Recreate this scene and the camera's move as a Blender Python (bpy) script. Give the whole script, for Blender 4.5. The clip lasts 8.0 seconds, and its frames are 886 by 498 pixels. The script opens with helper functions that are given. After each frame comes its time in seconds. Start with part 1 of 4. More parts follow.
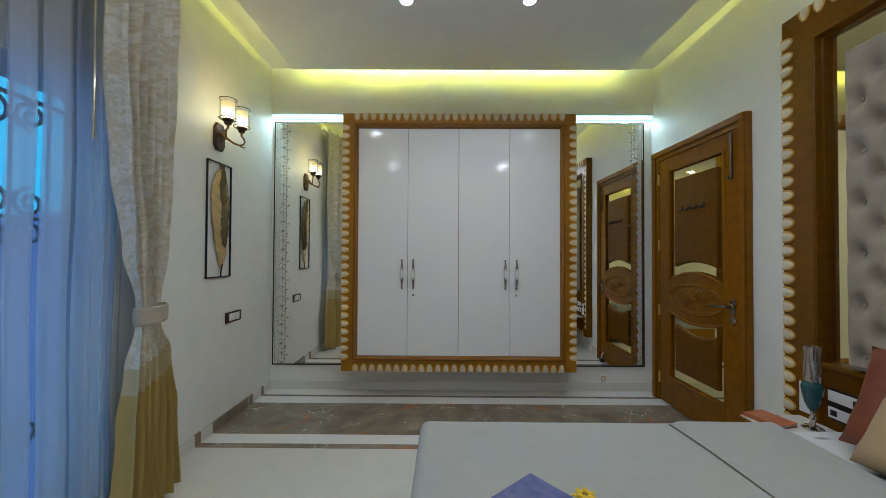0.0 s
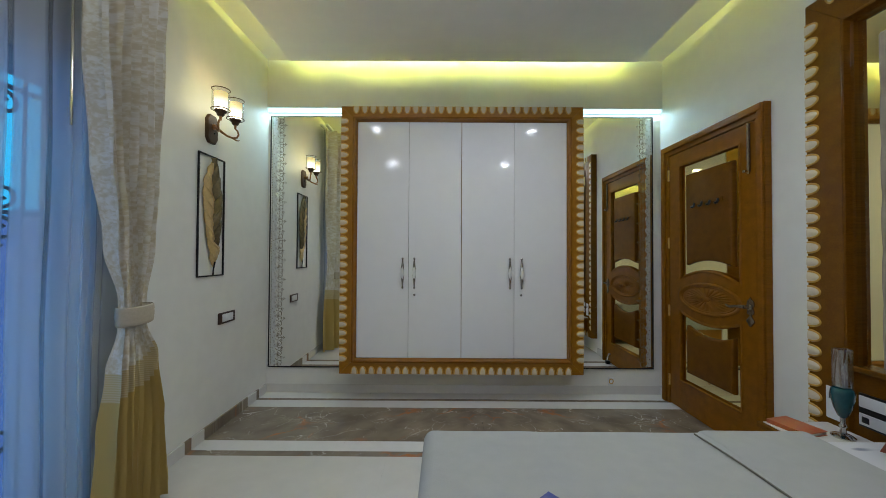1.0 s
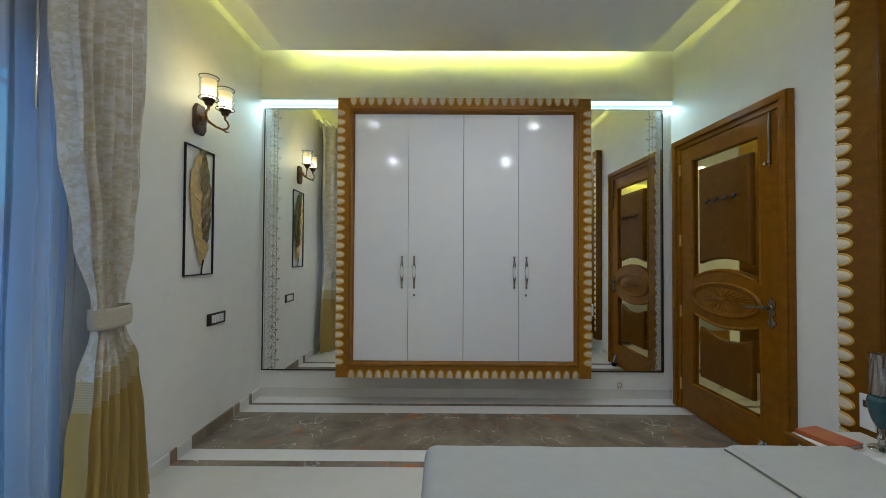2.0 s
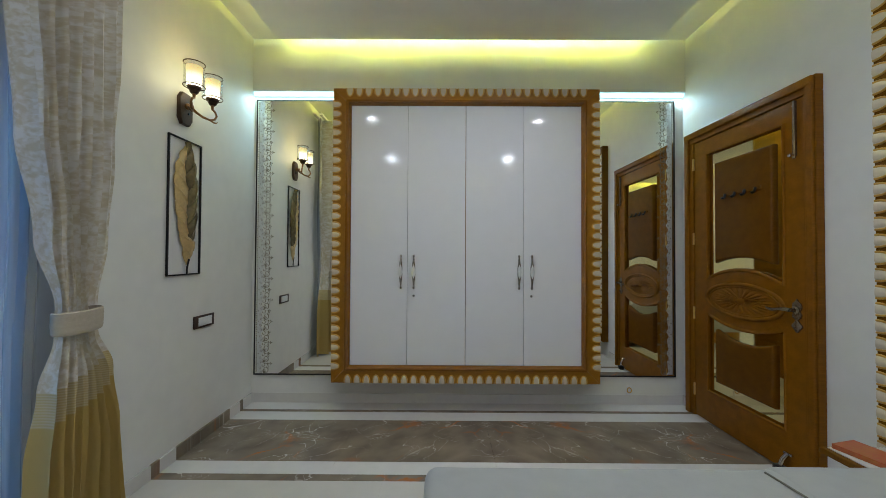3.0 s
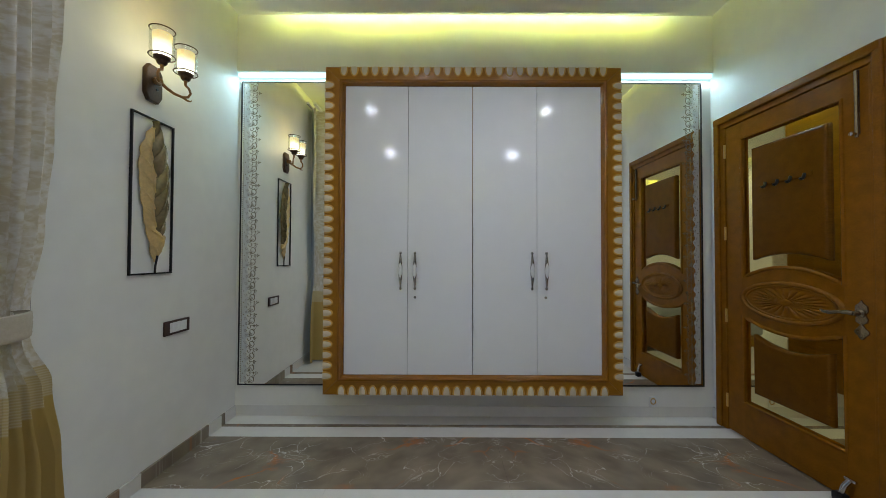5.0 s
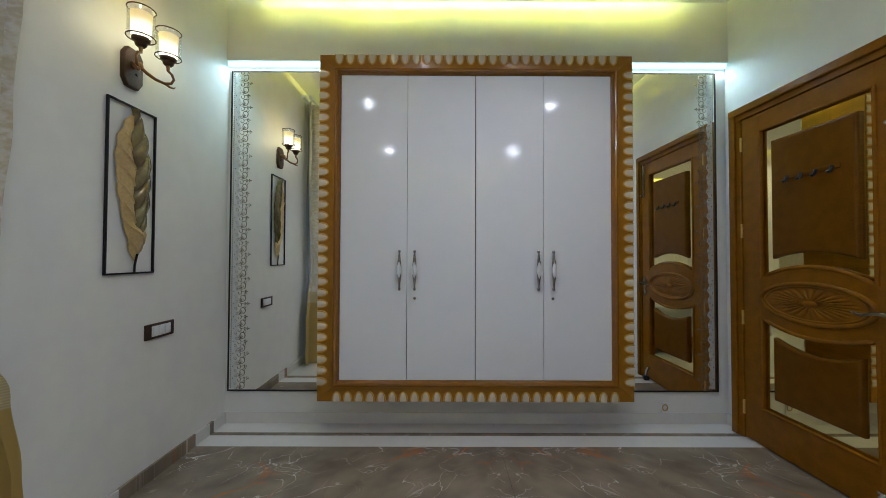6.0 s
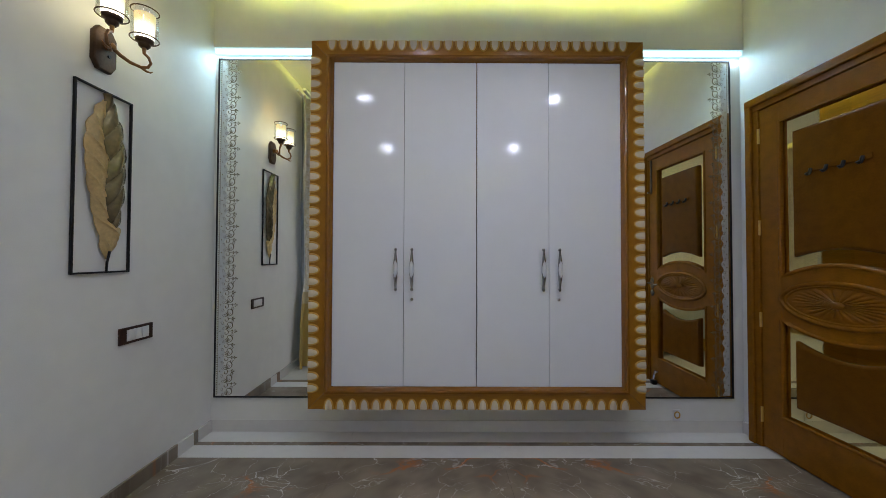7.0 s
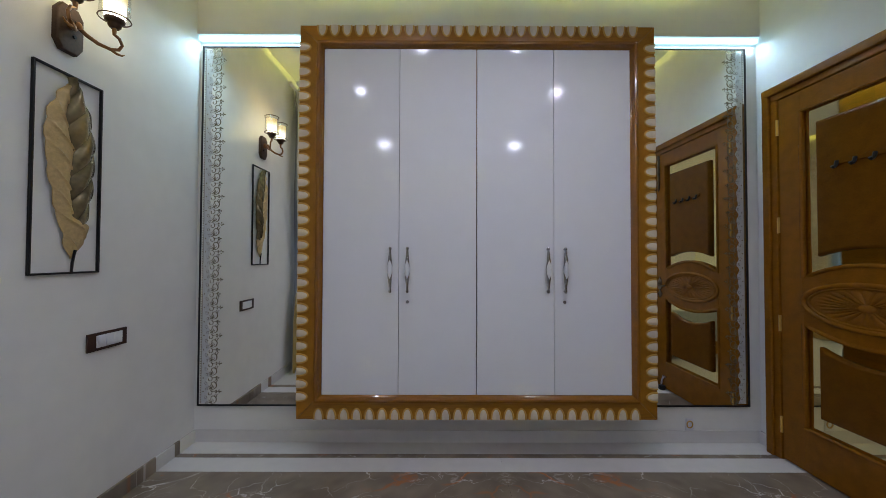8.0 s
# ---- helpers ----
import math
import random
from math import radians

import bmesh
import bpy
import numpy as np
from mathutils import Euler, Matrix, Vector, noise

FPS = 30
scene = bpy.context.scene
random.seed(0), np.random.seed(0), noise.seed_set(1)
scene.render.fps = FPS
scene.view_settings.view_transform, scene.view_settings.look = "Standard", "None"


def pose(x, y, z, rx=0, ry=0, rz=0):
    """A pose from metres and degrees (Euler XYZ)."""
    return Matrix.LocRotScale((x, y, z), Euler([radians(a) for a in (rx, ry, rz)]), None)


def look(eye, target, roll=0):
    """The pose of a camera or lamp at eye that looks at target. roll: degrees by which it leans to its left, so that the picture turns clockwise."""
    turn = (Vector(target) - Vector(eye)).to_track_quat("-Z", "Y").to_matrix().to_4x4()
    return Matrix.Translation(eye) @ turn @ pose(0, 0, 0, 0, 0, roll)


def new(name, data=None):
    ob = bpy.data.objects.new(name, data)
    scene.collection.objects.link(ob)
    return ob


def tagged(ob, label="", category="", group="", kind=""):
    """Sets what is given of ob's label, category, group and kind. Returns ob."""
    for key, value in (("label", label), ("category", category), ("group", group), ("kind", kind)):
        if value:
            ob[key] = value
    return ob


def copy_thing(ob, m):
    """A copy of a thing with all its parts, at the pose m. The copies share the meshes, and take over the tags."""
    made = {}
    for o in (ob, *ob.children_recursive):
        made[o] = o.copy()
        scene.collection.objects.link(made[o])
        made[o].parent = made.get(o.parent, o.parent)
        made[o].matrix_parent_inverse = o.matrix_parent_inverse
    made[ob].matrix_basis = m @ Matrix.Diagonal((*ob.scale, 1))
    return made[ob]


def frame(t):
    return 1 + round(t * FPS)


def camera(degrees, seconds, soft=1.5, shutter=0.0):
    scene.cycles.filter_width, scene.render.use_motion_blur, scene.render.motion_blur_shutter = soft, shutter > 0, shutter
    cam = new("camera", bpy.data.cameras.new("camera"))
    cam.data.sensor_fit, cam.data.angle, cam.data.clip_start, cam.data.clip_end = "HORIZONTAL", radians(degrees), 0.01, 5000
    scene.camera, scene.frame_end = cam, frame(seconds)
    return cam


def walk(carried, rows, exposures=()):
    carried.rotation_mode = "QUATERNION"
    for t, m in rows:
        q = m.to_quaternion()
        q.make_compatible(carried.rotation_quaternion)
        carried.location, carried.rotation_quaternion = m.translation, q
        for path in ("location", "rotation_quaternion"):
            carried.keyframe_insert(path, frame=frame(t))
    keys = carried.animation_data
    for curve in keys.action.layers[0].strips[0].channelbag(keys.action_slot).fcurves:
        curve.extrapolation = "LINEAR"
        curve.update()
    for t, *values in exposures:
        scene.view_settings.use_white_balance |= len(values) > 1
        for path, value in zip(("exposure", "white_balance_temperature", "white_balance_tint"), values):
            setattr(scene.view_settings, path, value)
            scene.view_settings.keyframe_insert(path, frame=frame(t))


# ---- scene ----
cam = camera(101.7, 8.0, soft=0.7)
PATH = [
    (0, (-0.059, 3.765, 1.233), (-0.069, 5.765, 1.263), 0.3),
    (0.5, (-0.069, 3.819, 1.222), (-0.079, 5.819, 1.255), 0.3),
    (1, (-0.084, 3.877, 1.214), (-0.09, 5.877, 1.247), 0.3),
    (1.5, (-0.092, 3.941, 1.207), (-0.097, 5.941, 1.239), 0.3),
    (3, (-0.102, 4.15, 1.192), (-0.108, 6.15, 1.224), 0.3),
    (3.5, (-0.112, 4.221, 1.186), (-0.115, 6.22, 1.219), 0.3),
    (4, (-0.119, 4.288, 1.172), (-0.122, 6.288, 1.21), 0.2),
    (4.5, (-0.127, 4.357, 1.166), (-0.13, 6.357, 1.205), 0.2),
    (6, (-0.154, 4.556, 1.154), (-0.149, 6.555, 1.193), 0.2),
    (6.5, (-0.154, 4.624, 1.148), (-0.148, 6.623, 1.188), 0.2),
    (7, (-0.149, 4.694, 1.142), (-0.143, 6.694, 1.183), 0.2),
    (7.5, (-0.142, 4.766, 1.142), (-0.136, 6.765, 1.18), 0.2),
    (8, (-0.136, 4.832, 1.139), (-0.13, 6.831, 1.18), 0.2),
]
EXPOSURE = -0.15
walk(cam, [(t, look(eye, target, roll)) for t, eye, target, roll in PATH], [(0, EXPOSURE, 6450, 10), (4.5, EXPOSURE - 0.04, 6400, 10), (6, EXPOSURE - 0.06, 6310, 14), (7, EXPOSURE - 0.09, 6180, 18), (8, EXPOSURE - 0.11, 6090, 22)])


# ---- world and light ----
world = bpy.data.worlds.new("dusk")
scene.world = world
world.use_nodes = True
sky = world.node_tree.nodes.new("ShaderNodeTexSky")
sky.sky_type, sky.sun_disc, sky.sun_elevation, sky.sun_rotation = "NISHITA", False, radians(-4), radians(200)
world.node_tree.nodes["Background"].inputs["Strength"].default_value = 0.06
world.node_tree.links.new(sky.outputs[0], world.node_tree.nodes["Background"].inputs["Color"])


def area(name, eye, target, size, size_y, energy, colour, shape="RECTANGLE", spread=180, roll=0):
    lamp = bpy.data.lights.new(name, "AREA")
    lamp.shape, lamp.size, lamp.size_y, lamp.energy, lamp.color, lamp.spread = shape, size, size_y, energy, colour, radians(spread)
    ob = new(name, lamp)
    ob.matrix_world = look(eye, target, roll)
    return ob


XL, XR, YB, YR, ZC = -1.65, 1.83, 7.066, 1.60, 2.93
SLAB = (-1.393, 1.530, 1.80, 6.884, 2.84)
COOL, YELLOW, WARM = (0.84, 0.90, 1.0), (0.90, 0.92, 0.15), (1.0, 0.84, 0.05)
YELLOW_BACK = (0.86, 0.92, 0.12)
DOWN = [(-0.31, 6.02, 0.46, 140), (0.47, 6.02, 0.72, 130), (-0.97, 5.24, 0.38, 172), (1.03, 5.22, 0.52, 172), (-1.0, 3.48, 1.42, 172), (0.97, 3.46, 1.75, 172)]
DOWN_W, COVE_W, LED_W, WINDOW_W, SCONCE_W = 7.2, 7.5, 3.4, 3.0, 0.45
for dx, dy, dim, spread in DOWN:
    area("downlight_lamp", (dx, dy, SLAB[4] - 0.020), (dx, dy, 0), 0.11, 0.11, DOWN_W * dim, COOL, "DISK", spread)
SX, SY = (SLAB[0] + SLAB[1]) / 2, (SLAB[2] + SLAB[3]) / 2
# at the back a yellow strip lies in uneven lengths at the lip, with an added white lamp deeper in
for x0, x1, rise, share in ((-1.36, -1.10, 0.002, 0.9), (-0.95, -0.32, 0.003, 1.15), (-0.30, 0.50, 0.0, 0.95), (0.52, 1.02, 0.002, 1.05), (1.04, 1.48, 0.003, 1.0)):
    area("cove_lamp", ((x0 + x1) / 2, SLAB[3] - 0.010, 2.886 + rise), ((x0 + x1) / 2, SLAB[3] + 1, 2.886 + rise), x1 - x0, 0.010, COVE_W * share * (x1 - x0) * 0.24, YELLOW_BACK)
# no second strip: cool white lamp added to whiten the overlit top of the wall
area("cove_lamp", (SX, SLAB[3] - 0.075, 2.8835), (SX, SLAB[3] + 1, 2.95), 2.75, 0.005, COVE_W * 0.50, (0.55, 1.0, 0.98))
area("cove_lamp", (SX, SLAB[2] + 0.040, 2.894), (SX, SLAB[2] - 1, 2.93), 2.8, 0.020, COVE_W, YELLOW)
area("cove_lamp", (SLAB[0] + 0.095, SY, 2.886), (SLAB[0] - 1, SY, 3.2), 4.9, 0.005, COVE_W * 0.95, YELLOW)
area("cove_lamp", (SLAB[1] - 0.095, SY, 2.886), (SLAB[1] + 1, SY, 3.2), 4.9, 0.005, COVE_W * 0.95, YELLOW)
area("mirror_led", (-1.30, 7.045, 2.462), (-1.30, 6.99, 0), 0.66, 0.015, LED_W, (0.55, 0.88, 1.0))
area("mirror_led", (1.44, 7.045, 2.462), (1.44, 6.99, 0), 0.72, 0.015, LED_W, (0.55, 0.88, 1.0))
area("window_light", (-1.76, 4.89, 1.10), (0, 4.89, 1.0), 1.0, 1.75, WINDOW_W, (0.14, 0.36, 1.0))

# ---- materials ----


def material(name, colour, rough=0.5, metal=0.0, vary=0.0, scale=8.0, bump=0.0, bscale=120.0, coat=0.0, stretch=(1, 1, 1), dark=None, spec=0.5):
    """A Principled surface whose colour drifts by noise at two scales, with a fine relief."""
    m = bpy.data.materials.new(name)
    m.use_nodes = True
    n, l = m.node_tree.nodes, m.node_tree.links
    b = n["Principled BSDF"]
    b.inputs["Roughness"].default_value, b.inputs["Metallic"].default_value = rough, metal
    b.inputs["Coat Weight"].default_value, b.inputs["Coat Roughness"].default_value = coat, 0.08
    b.inputs["Specular IOR Level"].default_value = spec
    b.inputs["Base Color"].default_value = (*colour, 1)
    co = n.new("ShaderNodeTexCoord")
    mp = n.new("ShaderNodeMapping")
    mp.inputs["Scale"].default_value = stretch
    l.new(co.outputs["Object"], mp.inputs[0])
    if vary:
        big, small, mix, ramp = n.new("ShaderNodeTexNoise"), n.new("ShaderNodeTexNoise"), n.new("ShaderNodeMath"), n.new("ShaderNodeMix")
        big.inputs["Scale"].default_value, small.inputs["Scale"].default_value = scale * 0.25, scale * 3
        big.inputs["Detail"].default_value = 4
        for q in (big, small):
            l.new(mp.outputs[0], q.inputs["Vector"])
        mix.operation = "ADD"
        l.new(big.outputs["Fac"], mix.inputs[0])
        l.new(small.outputs["Fac"], mix.inputs[1])
        half = n.new("ShaderNodeMath")
        half.operation = "MULTIPLY_ADD"
        half.inputs[1].default_value, half.inputs[2].default_value, half.use_clamp = 1.4, -0.9, True
        l.new(mix.outputs[0], half.inputs[0])
        ramp.data_type = "RGBA"
        d = dark or tuple(c * (1 - vary) for c in colour)
        ramp.inputs[6].default_value, ramp.inputs[7].default_value = (*d, 1), (*[min(1, c * (1 + vary * 0.5)) for c in colour], 1)
        l.new(half.outputs[0], ramp.inputs[0])
        l.new(ramp.outputs[2], b.inputs["Base Color"])
    if bump:
        f, bp = n.new("ShaderNodeTexNoise"), n.new("ShaderNodeBump")
        f.inputs["Scale"].default_value, f.inputs["Detail"].default_value = bscale, 3
        bp.inputs["Strength"].default_value, bp.inputs["Distance"].default_value = bump, 0.004
        l.new(mp.outputs[0], f.inputs["Vector"])
        l.new(f.outputs["Fac"], bp.inputs["Height"])
        l.new(bp.outputs[0], b.inputs["Normal"])
    return m


def glowing(name, colour, strength):
    m = bpy.data.materials.new(name)
    m.use_nodes = True
    b = m.node_tree.nodes["Principled BSDF"]
    b.inputs["Base Color"].default_value = (*colour, 1)
    b.inputs["Emission Color"].default_value = (*colour, 1)
    b.inputs["Emission Strength"].default_value = strength
    return m


PAINT = material("wall_paint", (0.79, 0.785, 0.75), 0.55, vary=0.05, scale=3, bump=0.12, bscale=260)
CEIL = material("ceiling_paint", (0.87, 0.86, 0.83), 0.6, vary=0.04, scale=2, bump=0.08, bscale=200)
TEAK = material("polished_teak", (0.36, 0.152, 0.007), 0.30, vary=0.30, scale=5, bump=0.10, bscale=60, coat=0.12, stretch=(14, 14, 0.7), spec=0.3)
TEAK_H = material("polished_teak_across", (0.36, 0.152, 0.007), 0.30, vary=0.30, scale=5, bump=0.10, bscale=60, coat=0.12, stretch=(0.7, 14, 14), spec=0.3)
BEAD = material("reddish_teak_moulding", (0.27, 0.105, 0.009), 0.18, vary=0.2, scale=6, coat=0.6, stretch=(10, 10, 0.8), spec=0.3)
DOORW = material("brown_teak_door", (0.235, 0.087, 0.004), 0.22, vary=0.28, scale=4, bump=0.08, bscale=55, coat=0.05, stretch=(16, 16, 0.6), spec=0.18)
DOORP = material("dark_teak_panel", (0.140, 0.051, 0.003), 0.22, vary=0.28, scale=4, bump=0.08, bscale=55, coat=0.04, stretch=(16, 16, 0.6), spec=0.13)
# teak with the headboard side's shade put into the colour, also on the bedside shelf
HEADW = material("shade_darkened_teak", (0.170, 0.066, 0.004), 0.26, vary=0.28, scale=4, bump=0.10, bscale=55, coat=0.05, stretch=(16, 16, 0.6), spec=0.2)
IVORY = material("ivory_enamel", (0.68, 0.59, 0.45), 0.35, vary=0.10, scale=20)
GOLDRIM = material("gilded_wood_rim", (0.58, 0.33, 0.055), 0.35, metal=0.1, vary=0.25, scale=20)
LAMINATE = material("white_gloss_laminate", (0.80, 0.80, 0.82), 0.095, vary=0.02, scale=3, bump=0.008, bscale=14, coat=0.15, spec=0.35)
MIRROR = material("mirror_glass", (0.95, 0.955, 0.93), 0.012, metal=1.0)
GOLDMIRROR = material("bronze_tinted_mirror", (0.86, 0.75, 0.38), 0.03, metal=1.0)
BLACK = material("black_metal", (0.012, 0.012, 0.013), 0.38, metal=0.3, vary=0.3, scale=30)
WHITEFLOOR = material("white_marble", (0.70, 0.68, 0.65), 0.10, vary=0.06, scale=5)
CREAM = material("cream_vitrified_tile", (0.62, 0.59, 0.535), 0.10, vary=0.06, scale=3)
CHROME = material("chrome", (0.62, 0.60, 0.57), 0.14, metal=1.0, vary=0.1, scale=40)
ANTIQUE = material("antique_brass", (0.30, 0.235, 0.145), 0.27, metal=0.85, vary=0.4, scale=50)
STEEL = material("dull_steel", (0.48, 0.46, 0.44), 0.20, metal=1.0, vary=0.35, scale=40)
PLASTIC = material("white_plastic", (0.75, 0.75, 0.76), 0.3, vary=0.03, scale=30)
LEDM = glowing("led_diffuser", (0.50, 0.90, 1.0), 2.4)

# ---- mesh helpers ----


def box(x0, x1, y0, y1, z0, z1, bevel=0.0, seg=2, bm=None):
    bm = bm or bmesh.new()
    r = bmesh.ops.create_cube(bm, size=1.0, matrix=Matrix.Translation(((x0 + x1) / 2, (y0 + y1) / 2, (z0 + z1) / 2)) @ Matrix.Diagonal((x1 - x0, y1 - y0, z1 - z0, 1)))
    if bevel:
        edges = {e for v in r["verts"] for e in v.link_edges}
        bmesh.ops.bevel(bm, geom=list(edges), offset=bevel, segments=seg, affect="EDGES", profile=0.5)
    return bm


def prism(outline, w0, w1, bevel=0.0, seg=2, bm=None):
    """A flat outline of (u, v) extruded from w0 to w1; the front edge is rounded by bevel."""
    bm = bm or bmesh.new()
    base = [bm.verts.new((u, v, w0)) for u, v in outline]
    face = bm.faces.new(base)
    got = bmesh.ops.extrude_face_region(bm, geom=[face])["geom"]
    top = [g for g in got if isinstance(g, bmesh.types.BMVert)]
    for v in top:
        v.co.z = w1
    bmesh.ops.recalc_face_normals(bm, faces=bm.faces[:])
    if bevel:
        front = [e for e in bm.edges if all(v in top for v in e.verts)]
        bmesh.ops.bevel(bm, geom=front, offset=bevel, segments=seg, affect="EDGES", profile=0.5)
    return bm


def tube(points, r, closed=False, n=8, bm=None, flat=1.0, axis=None, radii=None):
    """A round bar along points. flat squeezes it along axis."""
    bm = bm or bmesh.new()
    pts, rings = [Vector(p) for p in points], []
    m, side = len(pts), None
    for i, p in enumerate(pts):
        a = pts[(i - 1) % m] if closed or i else p
        b = pts[(i + 1) % m] if closed or i < m - 1 else p
        d = (b - a).normalized()
        if side is None:
            side = d.orthogonal().normalized() if axis is None else d.cross(Vector(axis)).normalized()
        side = (side - d * side.dot(d)).normalized()
        up = d.cross(side)
        rr = radii[i] if radii else r
        ring = []
        for k in range(n):
            o = side * math.cos(k * math.tau / n) * rr + up * math.sin(k * math.tau / n) * rr
            if axis is not None:
                ax = Vector(axis)
                o -= ax * o.dot(ax) * (1 - flat)
            ring.append(bm.verts.new(p + o))
        rings.append(ring)
    for i in range(m if closed else m - 1):
        a, b = rings[i], rings[(i + 1) % m]
        for k in range(n):
            bm.faces.new((a[k], a[(k + 1) % n], b[(k + 1) % n], b[k]))
    if not closed:
        bm.faces.new(rings[0][::-1])
        bm.faces.new(rings[-1])
    bmesh.ops.recalc_face_normals(bm, faces=bm.faces[:])
    return bm


def lathe(profile, n=28, bm=None, at=(0, 0, 0)):
    """Turn a profile of (radius, z) about the upright axis."""
    bm = bm or bmesh.new()
    rings = []
    for r, z in profile:
        if r < 1e-5:
            rings.append([bm.verts.new((at[0], at[1], at[2] + z))])
        else:
            rings.append([bm.verts.new((at[0] + r * math.cos(k * math.tau / n), at[1] + r * math.sin(k * math.tau / n), at[2] + z)) for k in range(n)])
    for a, b in zip(rings, rings[1:]):
        for k in range(n):
            q = (k + 1) % n
            if len(a) == 1 and len(b) == 1:
                continue
            if len(a) == 1:
                bm.faces.new((a[0], b[q], b[k]))
            elif len(b) == 1:
                bm.faces.new((a[k], a[q], b[0]))
            else:
                bm.faces.new((a[k], a[q], b[q], b[k]))
    bmesh.ops.recalc_face_normals(bm, faces=bm.faces[:])
    return bm


def mesh(name, bm, mats, smooth=True):
    me = bpy.data.meshes.new(name)
    bm.to_mesh(me)
    bm.free()
    for m in mats if isinstance(mats, (list, tuple)) else [mats]:
        me.materials.append(m)
    if smooth:
        me.shade_smooth()
        me.set_sharp_from_angle(angle=radians(38))
        for f in me.polygons:
            if f.area > 0.003:
                f.use_smooth = False
    return me


def part(name, bm, mats, parent, label="", m=None):
    ob = new(name, mesh(name, bm, mats) if isinstance(bm, bmesh.types.BMesh) else bm)
    ob.parent = parent
    if m is not None:
        ob.matrix_basis = m
    return tagged(ob, label)


def thing(name, label, category, m=None, group="", kind=""):
    ob = new(name)
    ob.empty_display_size = 0.1
    if m is not None:
        ob.matrix_basis = m
    return tagged(ob, label, category, group, kind)


def solid(name, bm, mats, label, category="", group="", kind="structure"):
    return tagged(new(name, mesh(name, bm, mats)), label, category, group, kind)


# local axes for what hangs on a wall: u along the wall, v up, w out of it
def on_right(y0, x0=XR):
    return Matrix(((0, 0, -1, x0), (-1, 0, 0, y0), (0, 1, 0, 0), (0, 0, 0, 1)))


def on_left(y0, x0=XL):
    return Matrix(((0, 0, 1, x0), (1, 0, 0, y0), (0, 1, 0, 0), (0, 0, 0, 1)))


def on_back(x0, y0=YB):
    return Matrix(((1, 0, 0, x0), (0, 0, -1, y0), (0, 1, 0, 0), (0, 0, 0, 1)))


# ---- structure ----
T = 0.2
WY0, WY1, WZ0, WZ1 = 4.35, 5.44, 0.12, 2.45
wl = box(XL - T, XL, WY1, YB + T, -0.05, ZC)
box(XL - T, XL, YR - T, WY0, -0.05, ZC, bm=wl)
box(XL - T, XL, WY0, WY1, -0.05, WZ0, bm=wl)
box(XL - T, XL, WY0, WY1, WZ1, ZC, bm=wl)
solid("wall_west", wl, PAINT, "smooth off-white painted wall with a curtained window opening", "wall")
solid("wall_north", box(XL, XR, YB, YB + T, -0.05, ZC), PAINT, "off-white painted wall behind wardrobe and mirrors", "wall")
solid("wall_north_upper", box(XL, XR, YB - 0.032, YB - 0.001, 2.506, ZC - 0.001, 0.002), PAINT, "off-white upper wall panel above the light slot", "wall")
solid("wall_south", box(XL - T, XR + T, YR - T, YR, -0.05, ZC), PAINT, "plain off-white painted wall", "wall")
solid("wall_east", box(XR, XR + T, YR, YB + T, -0.05, ZC), PAINT, "off-white painted wall with door and headboard panel", "wall")
solid("ceiling", box(XL - T, XR + T, YR - T, YB + T, ZC, ZC + 0.15), CEIL, "plain white ceiling above the dropped slab", "ceiling")
solid("ceiling_dropped_slab", box(SLAB[0], SLAB[1], SLAB[2], SLAB[3], SLAB[4], SLAB[4] + 0.040, 0.003), CEIL, "dropped white plaster ceiling slab with hidden cove lighting", "ceiling")

